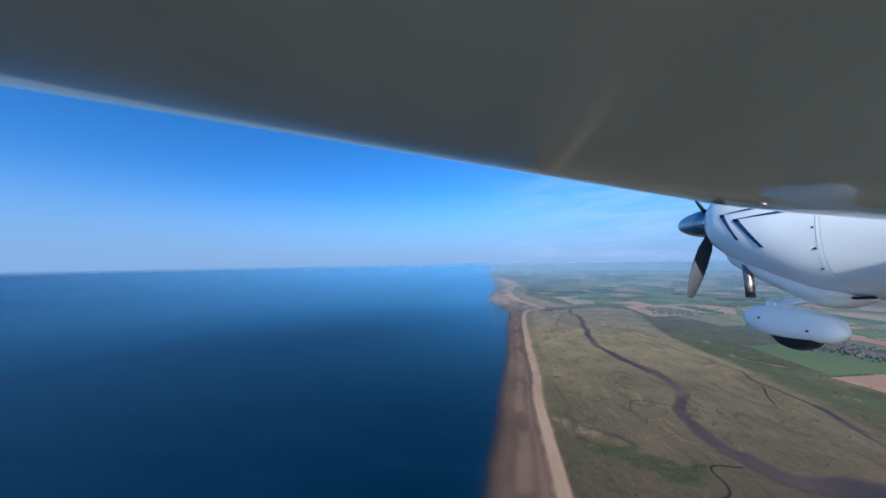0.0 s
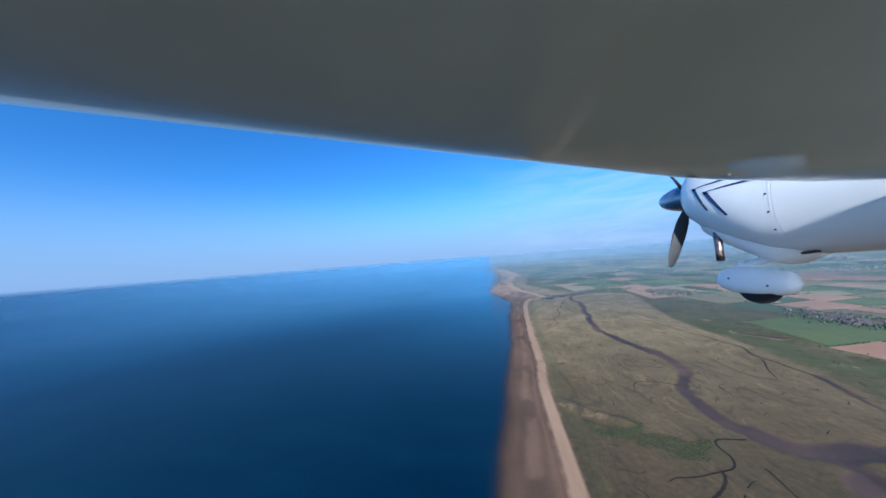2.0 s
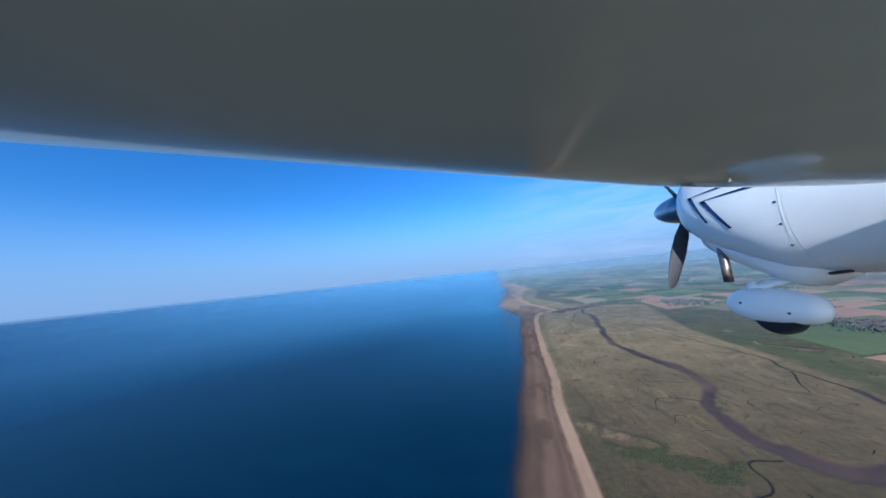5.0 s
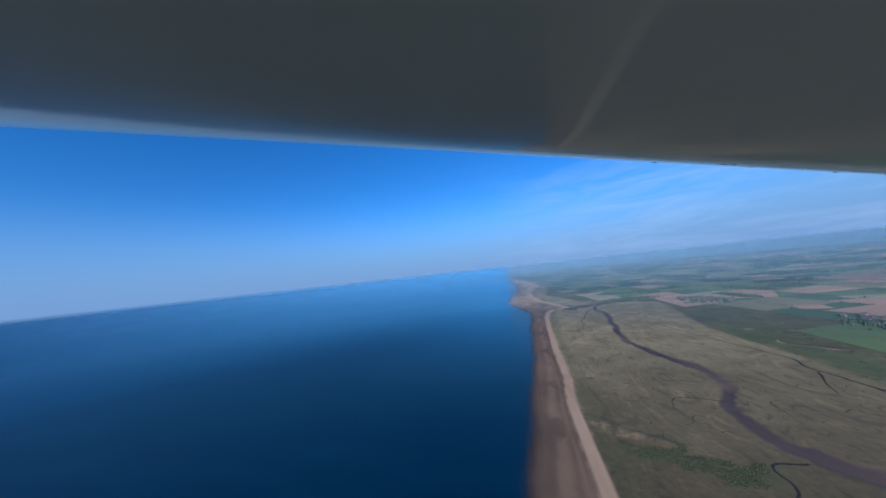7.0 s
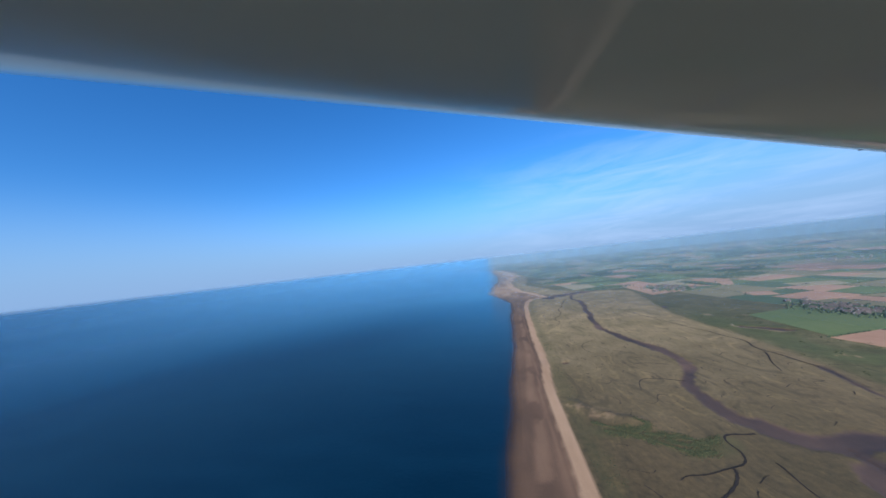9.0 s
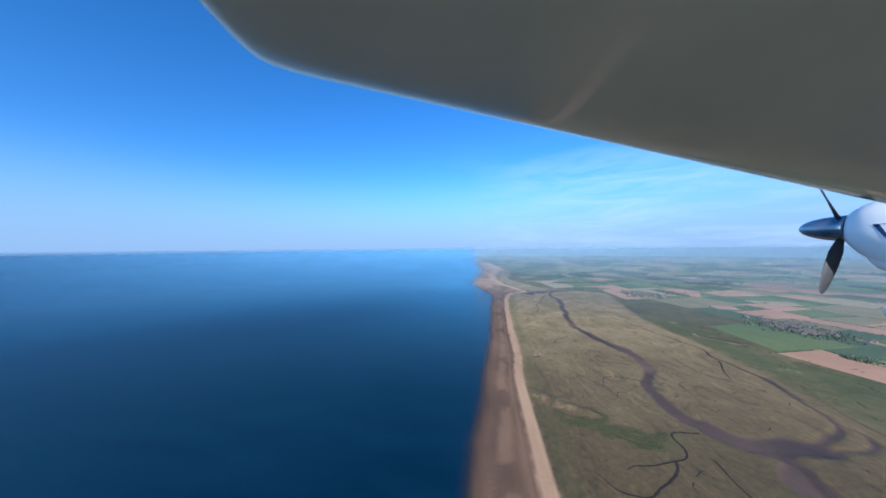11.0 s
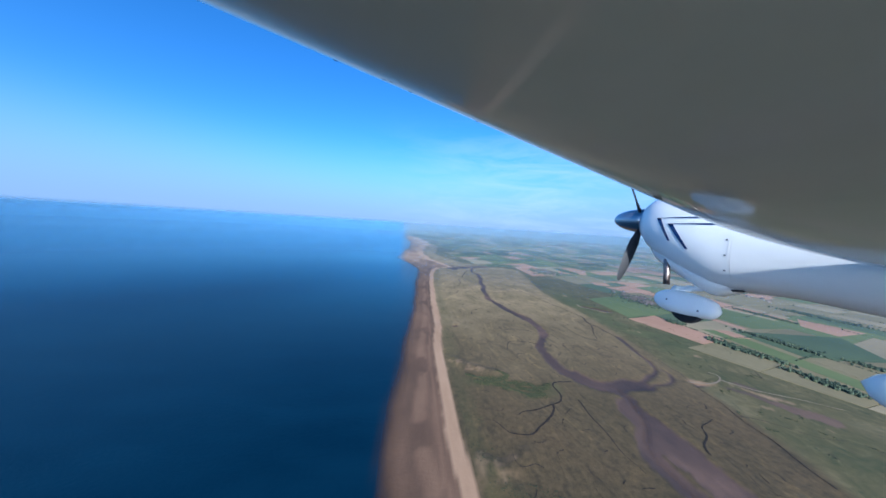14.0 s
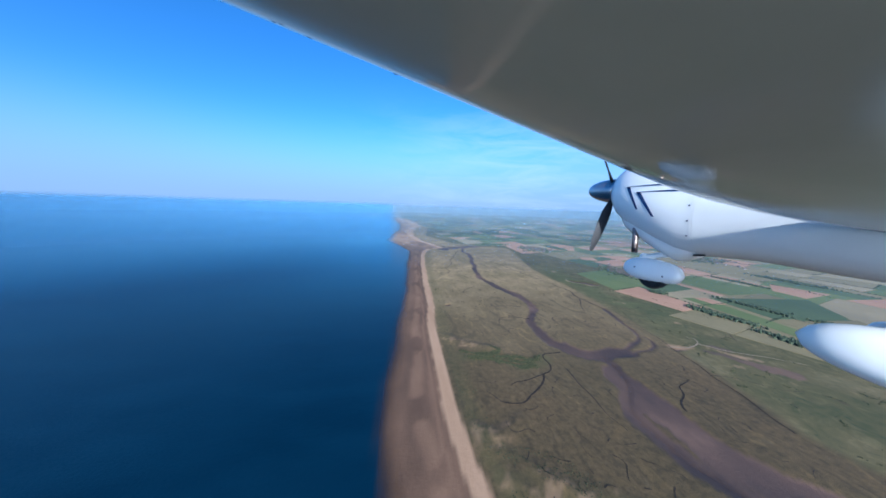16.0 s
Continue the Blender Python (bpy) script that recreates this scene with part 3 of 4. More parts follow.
bmesh.ops.create_icosphere(bm, subdivisions=1, radius=1)
ICO_V = np.array([v.co[:] for v in bm.verts])
ICO_F = np.array([[v.index for v in f.verts] for f in bm.faces])
bm.free()


def clumps(name, spots, mat, label, category):
    """Many uneven leaf clumps in one mesh; spots of x, y, z, radius, height."""
    r = np.random.RandomState(len(spots))
    s = np.array(spots)
    v = ICO_V[None] * r.uniform(0.7, 1.3, (len(s), len(ICO_V), 1))
    v = v * np.stack([s[:, 3], s[:, 3], s[:, 4]], 1)[:, None] + s[:, None, :3]
    f = ICO_F[None] + (np.arange(len(s)) * len(ICO_V))[:, None, None]
    me = mesh_from(name, v.reshape(-1, 3), f.reshape(-1, 3).tolist(), mat, False)
    return tagged(new(name, me), label, category, kind="stuff")


borders = build_fields()
spots = []
for p, q in borders:
    d = (q - p).length
    dist = ((p + q) / 2).length
    if rnd.random() < (0.68 if dist < 1300 else 0.82):
        continue
    step = 1.0 + dist / 420
    for i in range(int(d / step)):
        if rnd.random() < 0.12:
            continue
        c = p + (q - p) * (i * step / d)
        h = rnd.uniform(0.6, 1.4) * (2.6 if rnd.random() < 0.03 else 1)
        spots.append((c.x + rnd.uniform(-1, 1), c.y + rnd.uniform(-1, 1), 1.2 + h * 0.4, rnd.uniform(0.5, 1.0) + dist / 1700, h))
clumps("hedges", spots, LEAF, "dark green hedgerows along the field edges", "hedge")
spots = []
WOODS = ((486, 412, 8, 24), (497, 380, 7, 20), (488, 320, 9, 24), (499, 504, 11, 9), (493, 262, 12, 14), (620, 345, 6, 26), (590, 430, 5, 40), (700, 1150, 24, 70), (520, 1575, 60, 90), (516, 2367, 120, 160),
         (236, 1867, 40, 70), (172, 2034, 30, 60), (145, 2900, 90, 90), (820, 1700, 50, 120), (1100, 1500, 40, 90), (900, 560, 12, 50), (1300, 1100, 40, 120), (1500, 1900, 120, 200),
         (980, 800, 60, 40), (1900, 1500, 80, 200), (1250, 650, 25, 90), (560, 645, 34, 50), (495, 985, 40, 50), (600, 1020, 16, 50), (760, 560, 5, 40), (470, 1250, 30, 40), (880, 1250, 70, 40))
copses = [(*w, 0.0) for w in WOODS]
for i in range(90):
    wy = rnd.uniform(1050, 3700)
    copses.append((table(wy, INLAND) + 70 + rnd.random() ** 1.6 * 2100, wy, rnd.uniform(15, 40) + wy / 60, rnd.uniform(10, 22) + wy / 100, rnd.uniform(-0.3, 0.3)))
for wx, wy, a, b, turn in copses:
    near = math.hypot(wx, wy) < 1400
    for i in range(int(60 + min(900, a * b * 0.9)) if near else int(60 + a * b / 30)):
        u, t = rnd.gauss(0, 0.5), rnd.gauss(0, 0.5)
        c = Vector((wx, wy)) + SHORT * u * a + LONG * t * b
        c.x, c.y = wx + (c.x - wx) * math.cos(turn) - (c.y - wy) * math.sin(turn), wy + (c.x - wx) * math.sin(turn) + (c.y - wy) * math.cos(turn)
        r = rnd.uniform(0.7, 1.5) + c.length / 1500 if near else rnd.uniform(1.8, 3.6) + c.length / 500
        spots.append((c.x, c.y, 2.0, r, rnd.uniform(1.6, 3.2) if near else rnd.uniform(2.2, 4.5)))
clumps("woods", spots, LEAF, "dark green woods and copses among the fields", "trees")
spots = []
RIDGES = (((84, 342), (100, 334), (116, 331), (128, 338), (120, 346)), ((90, 330), (112, 325), (128, 314), (140, 306), (152, 309)), ((130, 320), (142, 314), (156, 318), (164, 324)),
          ((118, 327), (132, 326), (146, 322)), ((78, 228), (90, 222), (104, 212), (118, 196), (134, 186)), ((96, 226), (110, 222), (124, 210), (132, 198), (122, 204), (106, 214)), ((120, 180), (138, 172), (156, 170)))
for line in RIDGES:
    path = rounded(line, 2)
    for (ax, ay), (bx, by) in zip(path, path[1:]):
        d = math.hypot(bx - ax, by - ay)
        far_set = ay > 260
        thick = rnd.choice((0.3, 0.6, 1.0, 1.8, 2.6)) if far_set else rnd.choice((1.2, 2.0, 3.5))
        for i in range(int(6 + d * (5 + 14 * thick)) if far_set else int(2 + d * (0.6 + 0.9 * thick))):
            t = rnd.random()
            spots.append((ax + (bx - ax) * t + rnd.gauss(0, thick), ay + (by - ay) * t + rnd.gauss(0, thick), 0, rnd.uniform(0.2, 0.48) if far_set else rnd.uniform(0.15, 0.4), rnd.uniform(0.2, 0.6) if far_set else rnd.uniform(0.1, 0.3)))
for i in range(1500):
    y = rnd.uniform(120, 560)
    x = table(y, GRASS) + rnd.uniform(3, 20)
    if math.sin(y * 0.05) + math.sin(y * 0.13 + 1) > 0.2:
        spots.append((x, y, 0, rnd.uniform(0.15, 0.45), rnd.uniform(0.12, 0.3)))
for i in range(110):
    y = rnd.uniform(170, 700)
    x, a = table(y, INLAND) + rnd.uniform(4, 130), rnd.uniform(0, 3)
    for k in range(rnd.randint(3, 22)):
        u = rnd.gauss(0, 3.2)
        spots.append((x + u * math.cos(a) + rnd.gauss(0, 0.7), y + u * math.sin(a) + rnd.gauss(0, 0.7), 0, rnd.uniform(0.2, 0.7), rnd.uniform(0.15, 0.6)))
spots = [(q[0], q[1], ground_z(q[0], q[1]) + 0.1, q[3], q[4]) for q in spots if q[0] > table(q[1], GRASS) + 4]
clumps("dune_scrub", spots, SCRUB, "low green scrub on the dunes and rough grass", "shrubs")


def ribbon(name, line, width, mat, z):
    """A strip that tapers to its far end."""
    verts, faces = [], []
    n = len(line)
    for i, p in enumerate(line):
        d = Vector(line[min(i + 1, n - 1)]) - Vector(line[max(i - 1, 0)])
        side = Vector((-d.y, d.x)).normalized() * width * 0.5 * (1.05 - 0.75 * i / n) * (1 + 0.25 * math.sin(i * 1.7))
        verts += [(q.x, q.y, max(z, ground_z(q.x, q.y) + 0.08)) for q in (Vector(p) + side, Vector(p) - side)]
        if i:
            faces.append((2 * i - 2, 2 * i - 1, 2 * i + 1, 2 * i))
    return mesh_from(name, verts, faces, mat)


def meander(x, y, angle, length, r):
    """A wandering line of short steps."""
    out, a, swing = [(x, y)], angle, r.uniform(0, 6)
    for i in range(int(length / 4)):
        swing += r.uniform(0.4, 1.5)
        a = angle + 0.95 * math.sin(swing) + 0.35 * math.sin(swing * 0.37)
        x, y = x + 4 * math.cos(a), y + 4 * math.sin(a)
        out.append((x, y))
    return rounded(out, 1)


KNOWN_CREEKS = (
    (3.4, ((190, 329), (170, 328), (167, 319), (168, 310), (161, 299), (150, 294), (133, 286), (121, 287), (115, 284))),
    (3.2, ((151, 294), (146, 283), (133, 271), (126, 269), (118, 263), (101, 264), (97, 272), (95, 279))),
    (3.0, ((196, 412), (183, 418), (170, 418), (158, 417), (150, 408), (147, 394))),
    (5.0, ((205, 943), (180, 870), (169, 829), (150, 790), (156, 760), (143, 735), (126, 704), (134, 680), (126, 655))),
    (3.4, ((318, 480), (306, 455), (289, 427))),
    (4.0, ((331, 437), (326, 465), (321, 492), (332, 520), (321, 565), (300, 640), (285, 720), (262, 790), (240, 850))),
    (2.4, ((205, 455), (182, 462), (170, 455), (150, 462))),
    (2.4, ((178, 300), (176, 280), (180, 262), (174, 245), (178, 228))),
    (2.6, ((240, 240), (246, 250), (256, 257), (262, 266), (274, 268), (283, 274))),
    (2.6, ((160, 560), (140, 545), (128, 520), (134, 500))),
)
wander = random.Random(11)


def wriggle(line, r):
    """The same creek with small bends."""
    out, swing = [], 0.0
    for (ax, ay), (bx, by) in zip(line, line[1:]):
        d = math.hypot(bx - ax, by - ay)
        for i in range(max(1, int(d / 3))):
            u = i * 3 / d
            swing += r.uniform(0.25, 0.6)
            k = 1.3 * math.sin(swing) / d
            out.append((ax + (bx - ax) * u - (by - ay) * k, ay + (by - ay) * u + (bx - ax) * k))
    return rounded(out, 1)


for w, line in KNOWN_CREEKS:
    tagged(new("creek", ribbon("creek", wriggle(rounded(line, 2), wander), w * 0.47, CREEK, 1.22)), "dark muddy tidal creek winding through the marsh", "creek", kind="structure")
laid = []
for i in range(620):
    y = 190 + 640 * wander.random() ** 1.3
    x = wander.uniform(table(y, GRASS) + 30, table(y, INLAND) - 20)
    line = meander(x, y, wander.uniform(0, 6.28), wander.choice((6, 8, 10, 14, 14, 20, 28, 40)), wander)
    if min(min(p[0] - table(p[1], GRASS) for p in line), min(table(p[1], INLAND) - p[0] for p in line)) < 12:
        continue
    if laid and min(math.hypot(p[0] - q[0], p[1] - q[1]) for p in line[::3] for q in laid) < 7:
        continue
    if min(float(line_distance(np.array([p[0] for p in line]), np.array([p[1] for p in line]), c[2]).min()) - c[0] * 0.5 for c in CHANNELS[:7] + tuple((10, 0, k[1]) for k in KNOWN_CREEKS)) < 1:
        continue
    laid += line[::3]
    tagged(new("creek", ribbon("creek", line, wander.uniform(0.35, 0.7), CREEK, 1.2)), "narrow dark muddy creek in the marsh", "creek", kind="structure")

bank = [(x, y) for y, x in INLAND if 200 < y < 720]
for line in (bank[:4], bank[4:], ((341, 440), (372, 432), (398, 440), (430, 428)), ((310, 276), (335, 268), (352, 250), (372, 246)), ((420, 330), (436, 350), (452, 396), (470, 410)), ((345, 690), (380, 680), (420, 700))):
    tagged(new("ditch", ribbon("ditch", wriggle(rounded(line, 2), wander), 0.7, CREEK, 1.25)), "narrow dark drainage ditch along rough grass", "ditch", kind="structure")
TRACK = varied("pale sandy track", (0.20, 0.15, 0.085), (0.32, 0.24, 0.14), 0.1, 0.9, "Object", 0.8)
for line in (((372, 600), (366, 588), (380, 570), (400, 548), (412, 552)), ((321, 325), (339, 321), (361, 329), (373, 340), (366, 346)), ((361, 329), (372, 318), (400, 300), (436, 280)),
             ((560, 700), (520, 620), (512, 540), (520, 470), (545, 400), (560, 300)), ((560, 700), (620, 760), (640, 860))):
    tagged(new("track", ribbon("track", wriggle(rounded(line, 2), wander), 2.2, TRACK, 1.3)), "pale sandy farm track on rough grass", "track", kind="structure")


def house_mesh():
    w, d, h, r = 3.6, 2.6, 3.0, 2.2
    wall = [(x, y, z) for z in (0, h) for x, y in ((-w, -d), (w, -d), (w, d), (-w, d))] + [(-w, 0, h + r), (w, 0, h + r)]
    wf = [(0, 1, 5, 4), (1, 2, 6, 5), (2, 3, 7, 6), (3, 0, 4, 7), (4, 7, 8), (5, 9, 6)]
    o = 0.5
    roof = [(-w - o, -d - o, h - 0.4), (w + o, -d - o, h - 0.4), (w + o, 0, h + r + 0.15), (-w - o, 0, h + r + 0.15), (-w - o, d + o, h - 0.4), (w + o, d + o, h - 0.4)]
    roof += [(x, y, z - 0.25) for x, y, z in roof]
    rf = [(0, 1, 2, 3), (3, 2, 5, 4), (9, 8, 7, 6), (10, 11, 8, 9), (0, 6, 7, 1), (4, 5, 11, 10), (0, 3, 9, 6), (3, 4, 10, 9), (1, 7, 8, 2), (2, 8, 11, 5)]
    return mesh_from("house_walls", wall, wf, PLASTER, False), mesh_from("house_roof", roof, rf, ROOF, False)


HOUSE_WALL, HOUSE_ROOF = house_mesh()
first = tagged(empty("house", pose(550, 720, 1.2)), "pale plastered village house with a tiled roof", "house", "village houses")
part("wall", HOUSE_WALL, first)
part("roof", HOUSE_ROOF, first, "brown tiled pitched roof")
for vx, vy, sx, sy, count in ((560, 645, 40, 60, 46), (495, 985, 50, 60, 46), (975, 800, 60, 100, 40), (1250, 1300, 90, 70, 20)):
    for i in range(count):
        copy_thing(first, pose(vx + rnd.gauss(0, sx * 0.5), vy + rnd.gauss(0, sy * 0.5), 1.2, 0, 0, rnd.choice((20, 35, 110, 125)) + rnd.uniform(-8, 8)))

# ---------- aeroplane ----------
# local axes: x to the right wing, y to the nose, z up; the origin lies below the left wing
air = Matrix((AIR_R, AIR_F, AIR_U)).transposed().to_4x4()
air.translation = (EYE_X, EYE_Y, EYE_HEIGHT)
plane = tagged(empty("airplane", air), "white low-wing light aeroplane with navy chevrons in flight", "airplane")
CL = 3.75
# station, centre height, half width, rise, drop
STATIONS = ((2.90, 0.91, 0.19, 0.19, 0.19), (2.86, 0.91, 0.27, 0.25, 0.27), (2.76, 0.91, 0.35, 0.32, 0.38), (2.6, 0.91, 0.42, 0.38, 0.49), (2.38, 0.91, 0.48, 0.43, 0.60),
            (2.15, 0.91, 0.52, 0.47, 0.69), (1.95, 0.91, 0.54, 0.51, 0.745), (1.74, 0.91, 0.56, 0.54, 0.74), (1.34, 0.91, 0.59, 0.62, 0.70), (0.8, 0.91, 0.61, 0.85, 0.71),
            (0.0, 0.91, 0.61, 1.0, 0.70), (-0.8, 0.92, 0.56, 0.9, 0.62), (-1.6, 0.95, 0.42, 0.6, 0.46), (-2.6, 1.0, 0.28, 0.36, 0.3), (-4.2, 1.08, 0.12, 0.16, 0.12))


def station(y):
    ys = [s[0] for s in STATIONS][::-1]
    return [float(np.interp(y, ys, [s[k] for s in STATIONS][::-1])) for k in (1, 2, 3, 4)]


def side_x(y, z, lift=0.004):
    """The left skin of the fuselage at a station and height."""
    c, w, top, low = station(y)
    h = top if z > c else low
    return CL - w * max(0.0, 1 - abs((z - c) / h) ** 2.4) ** (1 / 2.4) - lift


def hull(name, ys):
    rings = []
    for y in ys:
        c, w, top, low = station(y)
        rings.append(superring(CL, y, c, w, top, low, n=56))
    return loft(name, rings, WHITE, False)


part("cowling", hull("cowling", [2.9, 2.88, 2.86, 2.81, 2.76, 2.68, 2.6, 2.49, 2.38, 2.26, 2.15, 2.05, 1.95, 1.85, 1.7475]), plane, "gloss white engine cowling")
part("fuselage", hull("fuselage", [1.746, 1.6, 1.34, 1.1, 0.8, 0.4, 0, -0.4, -0.8, -1.2, -1.6, -2.1, -2.6, -3.4, -4.2]), plane, "gloss white composite fuselage")


chin = []
for y, w, drop in ((2.72, 0.10, 0.0), (2.69, 0.18, 0.04), (2.62, 0.23, 0.065), (2.45, 0.27, 0.075), (2.25, 0.28, 0.085), (2.1, 0.27, 0.10), (1.98, 0.25, 0.115), (1.91, 0.23, 0.10), (1.80, 0.19, 0.04), (1.74, 0.16, 0.0)):
    c, _, _, low = station(y)
    chin.append(superring(CL, y, c - low + 0.12, w, 0.05, 0.12 + drop, 2.6, 32))
part("chin_fairing", loft("chin_fairing", chin, WHITE), plane, "white chin scoop under the engine")
part("cooling_outlet", loft("cooling_outlet", [superring(CL - 0.13, y, 0.168 + dz, 0.03, 0.009, 0.009, 3, 16) for y, dz in ((1.78, -0.012), (1.73, 0.0), (1.69, 0.008))], BLACK), plane, "dark cooling air outlet")


def wing_ring(x, le, chord, z, thick, n=24):
    pts = []
    for i in range(2 * n):
        u = i / n
        lower = u < 1
        c = u if lower else 2 - u
        c = c * c * (3 - 2 * c) * 0.6 + c * c * 0.4 if c < 1 else 1
        t = 2.9 * thick * (0.2969 * math.sqrt(max(c, 0)) - 0.126 * c - 0.3516 * c * c + 0.2843 * c ** 3 - 0.1036 * c ** 4)
        pts.append((x, le - c * chord, z + (-0.95 if lower else 1.45) * t * chord * 1.6))
    return pts


def build_wing(name, side):
    """A wing of nearly even chord with a squared tip; rows of distance from the centre line, leading-edge cut and depth share."""
    rings = []
    rows = [(0.50, 0.60, 1), (0.7, 0.43, 1), (0.9, 0.30, 1), (1.2, 0.16, 1), (1.6, 0.05, 1), (1.95, 0.0, 1), (2.4, 0.0, 1), (3.6, 0.0, 1), (4.6, 0.0, 1), (5.75, 0.0, 1), (6.5, 0.0, 1), (6.68, 0.004, 0.99),
            (6.77, 0.015, 0.95), (6.82, 0.03, 0.86), (6.85, 0.05, 0.7), (6.87, 0.075, 0.45), (6.875, 0.09, 0.2)]
    for out, cut, deep in rows:
        chord = 1.62 - 0.03 * out
        x = CL - side * out
        z = 0.575 if side > 0 else 0.575 + 0.16 * (out - 0.5)
        rings.append(wing_ring(x, 1.345 - cut, chord - cut * (1 if out < 2 else 1.4), z, 0.13 * deep))
    return part(name, loft(name, rings, WING), plane, "gloss pale composite wing with a mirror-like underside")


build_wing("left_wing", 1)
build_wing("right_wing", -1)
LEFT_WING = bpy.data.objects["left_wing"]
for x, c, r in ((-0.64, 0.03, 0.003), (-0.49, 0.06, 0.003), (-0.47, 0.065, 0.0025), (-0.40, 0.05, 0.003), (-0.12, 0.03, 0.0035)):
    chord = 1.62 - 0.03 * (CL - x)
    t = 2.9 * 0.13 * (0.2969 * math.sqrt(c) - 0.126 * c - 0.3516 * c * c)
    ring = [(k, math.sqrt(max(0.0, 1 - k * k))) for k in (-0.98, -0.7, 0.0, 0.7, 0.98)]
    speck = [[(x + r * 2.2 * k, 1.345 - c * chord + r * w * math.cos(a), 0.575 - 0.95 * t * chord * 1.6 + r * 0.2 * w * math.sin(a)) for a in [i * math.pi / 4 for i in range(8)]] for k, w in ring]
    part("dirt_speck", loft("dirt_speck", speck, SCREW), LEFT_WING, "small dark dirt speck")


def revolve(name, profile, mat, axis="y", n=40, at=(0, 0, 0)):
    """profile: pairs of place along the axis and radius."""
    rings = []
    for d, r in profile:
        ring = []
        for i in range(n):
            a = 2 * math.pi * i / n
            c, s = r * math.cos(a), r * math.sin(a)
            p = {"y": (c, d, s), "x": (d, c, s), "z": (c, s, d)}[axis]
            ring.append((p[0] + at[0], p[1] + at[1], p[2] + at[2]))
        rings.append(ring)
    return loft(name, rings, mat)


spin = [(3.43 - 0.51 * (1 - math.cos(t)), 0.185 * math.sin(t)) for t in [0.06 + i * (math.pi / 2 - 0.06) / 12 for i in range(13)]]
part("spinner", revolve("spinner", spin, POLISHED, at=(CL, 0, 0.92)), plane, "polished grey metal spinner")
part("spinner_plate", revolve("spinner_plate", [(2.92, 0.18), (2.91, 0.186), (2.885, 0.18)], BLACK, at=(CL, 0, 0.92)), plane, "black back plate")


def blade(angle):
    rings = []
    for s, chord, twist, thick in ((0.16, 0.07, 60, 0.05), (0.22, 0.085, 52, 0.04), (0.35, 0.13, 42, 0.024), (0.55, 0.145, 30, 0.017), (0.75, 0.13, 23, 0.012), (0.9, 0.10, 19, 0.008), (0.97, 0.06, 18, 0.006), (0.99, 0.02, 18, 0.003)):
        ring = []
        for i in range(16):
            a = 2 * math.pi * i / 16
            u, w = chord / 2 * math.cos(a), thick / 2 * math.sin(a)
            t = radians(twist)
            ring.append(Vector((u * math.cos(t) - w * math.sin(t), u * math.sin(t) + w * math.cos(t), s)))
        rings.append(ring)
    m = Matrix.Translation((CL, 2.99, 0.92)) @ Matrix.Rotation(radians(angle), 4, "Y")
    return loft("blade", [[tuple(m @ p) for p in r] for r in rings], BLACK)


for a in (180 + 12, 180 + 132, 180 - 108):
    part("propeller_blade", blade(a), plane, "black composite propeller blade")


def tube(name, line, radii, mat, n=16, flat=1.0):
    rings = []
    pts = [Vector(p) for p in line]
    for i, p in enumerate(pts):
        d = (pts[min(i + 1, len(pts) - 1)] - pts[max(i - 1, 0)]).normalized()
        u = d.cross(Vector((1, 0, 0)))
        u = u.normalized() if u.length > 0.1 else Vector((0, 0, 1))
        v = d.cross(u)
        rings.append([tuple(p + u * math.cos(2 * math.pi * k / n) * radii[i] + v * math.sin(2 * math.pi * k / n) * radii[i] * flat) for k in range(n)])
    return loft(name, rings, mat)


part("exhaust_pipe", tube("exhaust_pipe", [(CL - 0.22, 2.44, 0.46), (CL - 0.23, 2.42, 0.34), (CL - 0.245, 2.38, 0.22), (CL - 0.253, 2.345, 0.06)], [0.036, 0.036, 0.036, 0.036], STEEL), plane, "heat-stained steel exhaust stub")
part("gear_leg", tube("gear_leg", [(CL, 1.72, 0.26), (CL, 1.95, 0.17), (CL, 2.2, 0.075), (CL, 2.34, 0.02), (CL, 2.36, -0.06)], [0.05, 0.042, 0.036, 0.036, 0.04], WHITE), plane, "white nose gear leg")


part("leg_cap", revolve("leg_cap", [(-0.055, 0.012), (-0.045, 0.035), (-0.02, 0.05), (0.02, 0.052), (0.045, 0.035), (0.055, 0.012)], WHITE, "x", 24, (CL, 2.345, 0.025)), plane, "rounded white cap on the nose leg")


def fairing(name, x, y0, y1, z, w, up, down):
    rings = []
    n = 26
    for i in range(n + 1):
        u = i / n
        k = max(0.03, (1 - (1 - min(1, u / 0.45)) ** 2.2) ** 0.5 if u < 0.45 else 1 - 0.45 * ((u - 0.45) / 0.55) ** 2.0)
        if u > 0.88:
            k *= math.sqrt(max(0.05, 1 - ((u - 0.88) / 0.12) ** 2))
        rings.append(superring(x, y0 + (y1 - y0) * u, z + 0.02 * u, w * k, up * k, down * k, 2.3, 32))
    return loft(name, rings, WHITE)


def wheel(name, x, y, z, r, w):
    prof = [(-w * 0.5, r * 0.62), (-w * 0.5, r * 0.82), (-w * 0.36, r * 0.95), (0, r), (w * 0.36, r * 0.95), (w * 0.5, r * 0.82), (w * 0.5, r * 0.62)]
    return revolve(name, prof, RUBBER, "x", 36, (x, y, z))


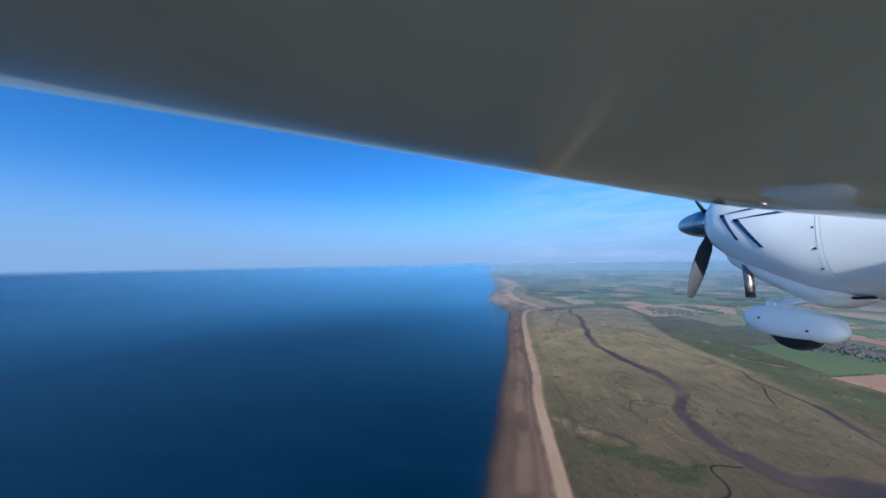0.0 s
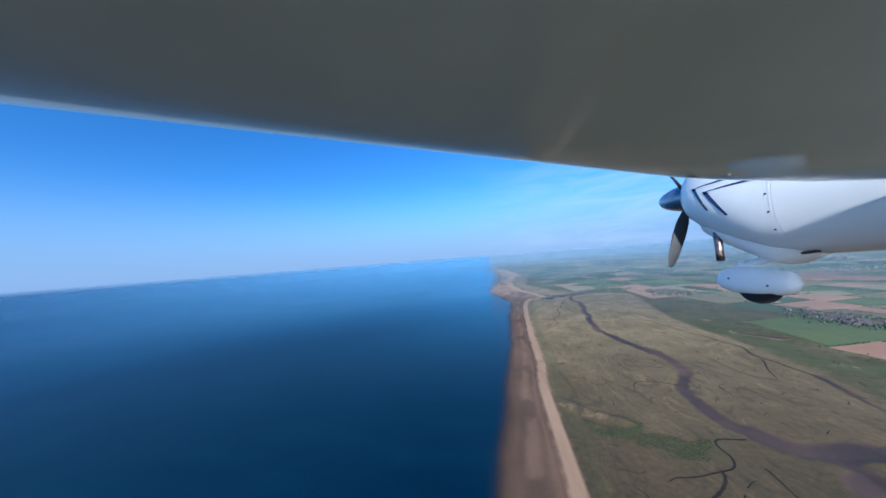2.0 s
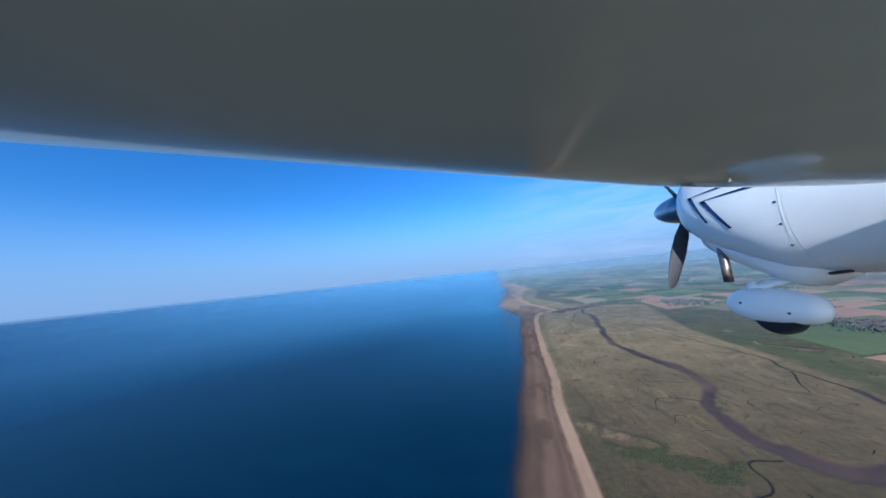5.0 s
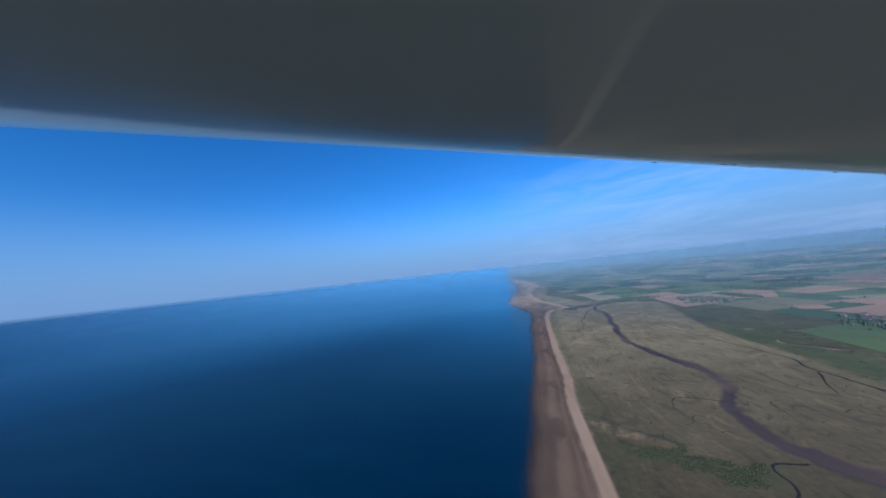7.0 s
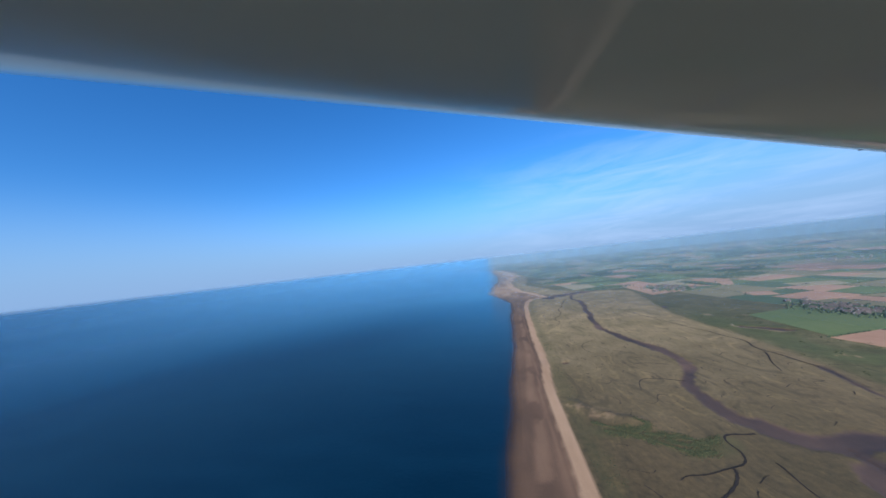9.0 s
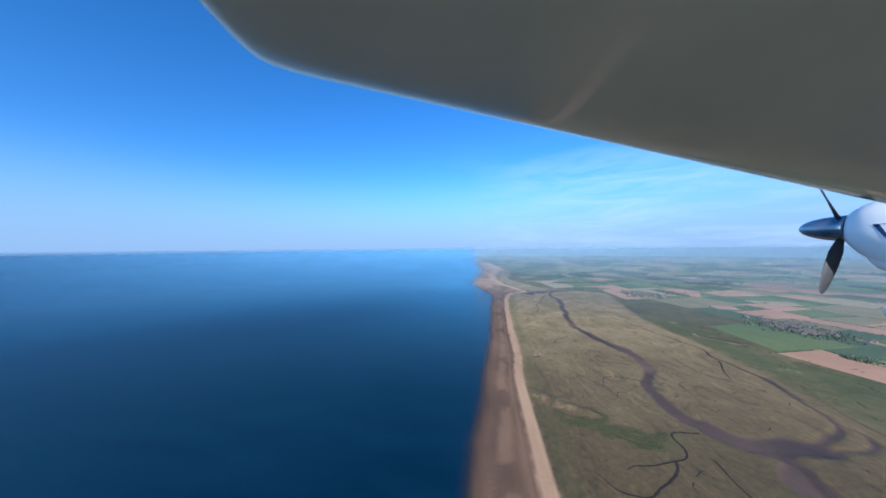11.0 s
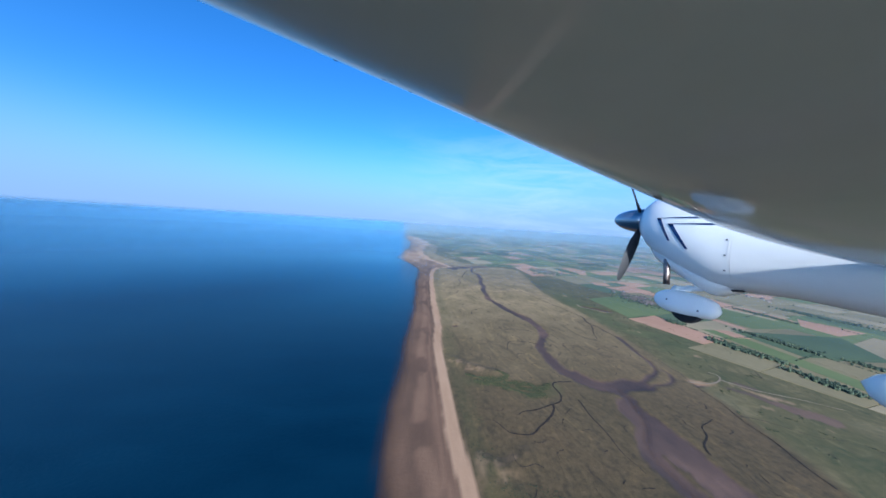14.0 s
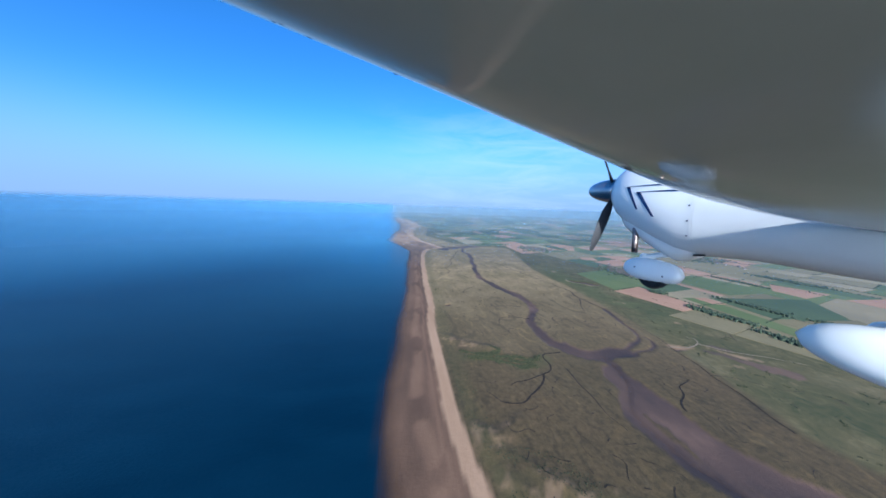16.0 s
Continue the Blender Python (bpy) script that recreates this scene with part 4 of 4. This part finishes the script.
nose = part("nose_wheel_fairing", fairing("nose_wheel_fairing", CL, 2.57, 1.86, -0.15, 0.13, 0.165, 0.145), plane, "white teardrop wheel fairing")
part("tyre", wheel("tyre", CL, 2.17, -0.19, 0.175, 0.13), nose, "black rubber tyre")
for s in (1, -1):
    x = CL - s * 1.12
    pod = part("main_wheel_fairing", fairing("main_wheel_fairing", x, 0.76, -0.34, -0.25, 0.155, 0.175, 0.165), plane, "white teardrop main wheel fairing")
    part("tyre", wheel("tyre", x, 0.23, -0.30, 0.2, 0.15), pod, "black rubber tyre")
    part("gear_leg", tube("gear_leg", [(x, 0.0, -0.1), (x + s * 0.08, 0.02, 0.15), (x + s * 0.3, 0.03, 0.42), (x + s * 0.6, 0.03, 0.5)], [0.05, 0.05, 0.055, 0.06], WHITE), plane, "white main gear leg")


def stripe(top, apex, low, width):
    """A painted chevron that follows the skin; places are station and height."""
    inner = ((top[0], top[1] - width * 0.75), (apex[0] - width * 1.7, apex[1] - width * 0.1), (low[0] - width * 0.9, low[1]))
    outer = (top, apex, low)
    verts, faces = [], []
    for k in range(2):
        for i in range(9):
            u = i / 8
            for line in (outer, inner):
                y = line[k][0] + (line[k + 1][0] - line[k][0]) * u
                z = line[k][1] + (line[k + 1][1] - line[k][1]) * u
                verts.append((side_x(y, z), y, z))
    for i in range(17):
        faces.append((2 * i, 2 * i + 1, 2 * i + 3, 2 * i + 2))
    return mesh_from("chevron", verts, faces, NAVY)


part("chevron", stripe((1.93, 0.905), (2.56, 0.885), (2.37, 0.60), 0.032), plane, "navy painted chevron stripe")
part("chevron", stripe((1.80, 0.835), (2.40, 0.81), (2.16, 0.52), 0.036), plane, "navy painted chevron stripe")
strip = [(side_x(1.765, 0.80 - 0.05 * i, 0.002), y, 0.80 - 0.05 * i) for i in range(11) for y in (1.764, 1.768)]
part("joint_strip", mesh_from("joint_strip", strip, [(2 * i, 2 * i + 1, 2 * i + 3, 2 * i + 2) for i in range(10)], WHITE), plane, "white strip over the cowling joint")
for z in (0.66, 0.50, 0.35):
    x = side_x(1.79, z, 0.0)
    part("screw", revolve("screw", [(-0.003, 0.005), (-0.0015, 0.009), (0.003, 0.009)], SCREW, "x", 12, (x, 1.79, z)), plane, "dark screw head")
for y, z in ((2.36, -0.13), (2.02, -0.17)):
    part("screw", revolve("screw", [(-0.004, 0.004), (-0.002, 0.010), (0.004, 0.010)], SCREW, "x", 12, (CL - 0.131, y, z)), nose, "dark screw head")
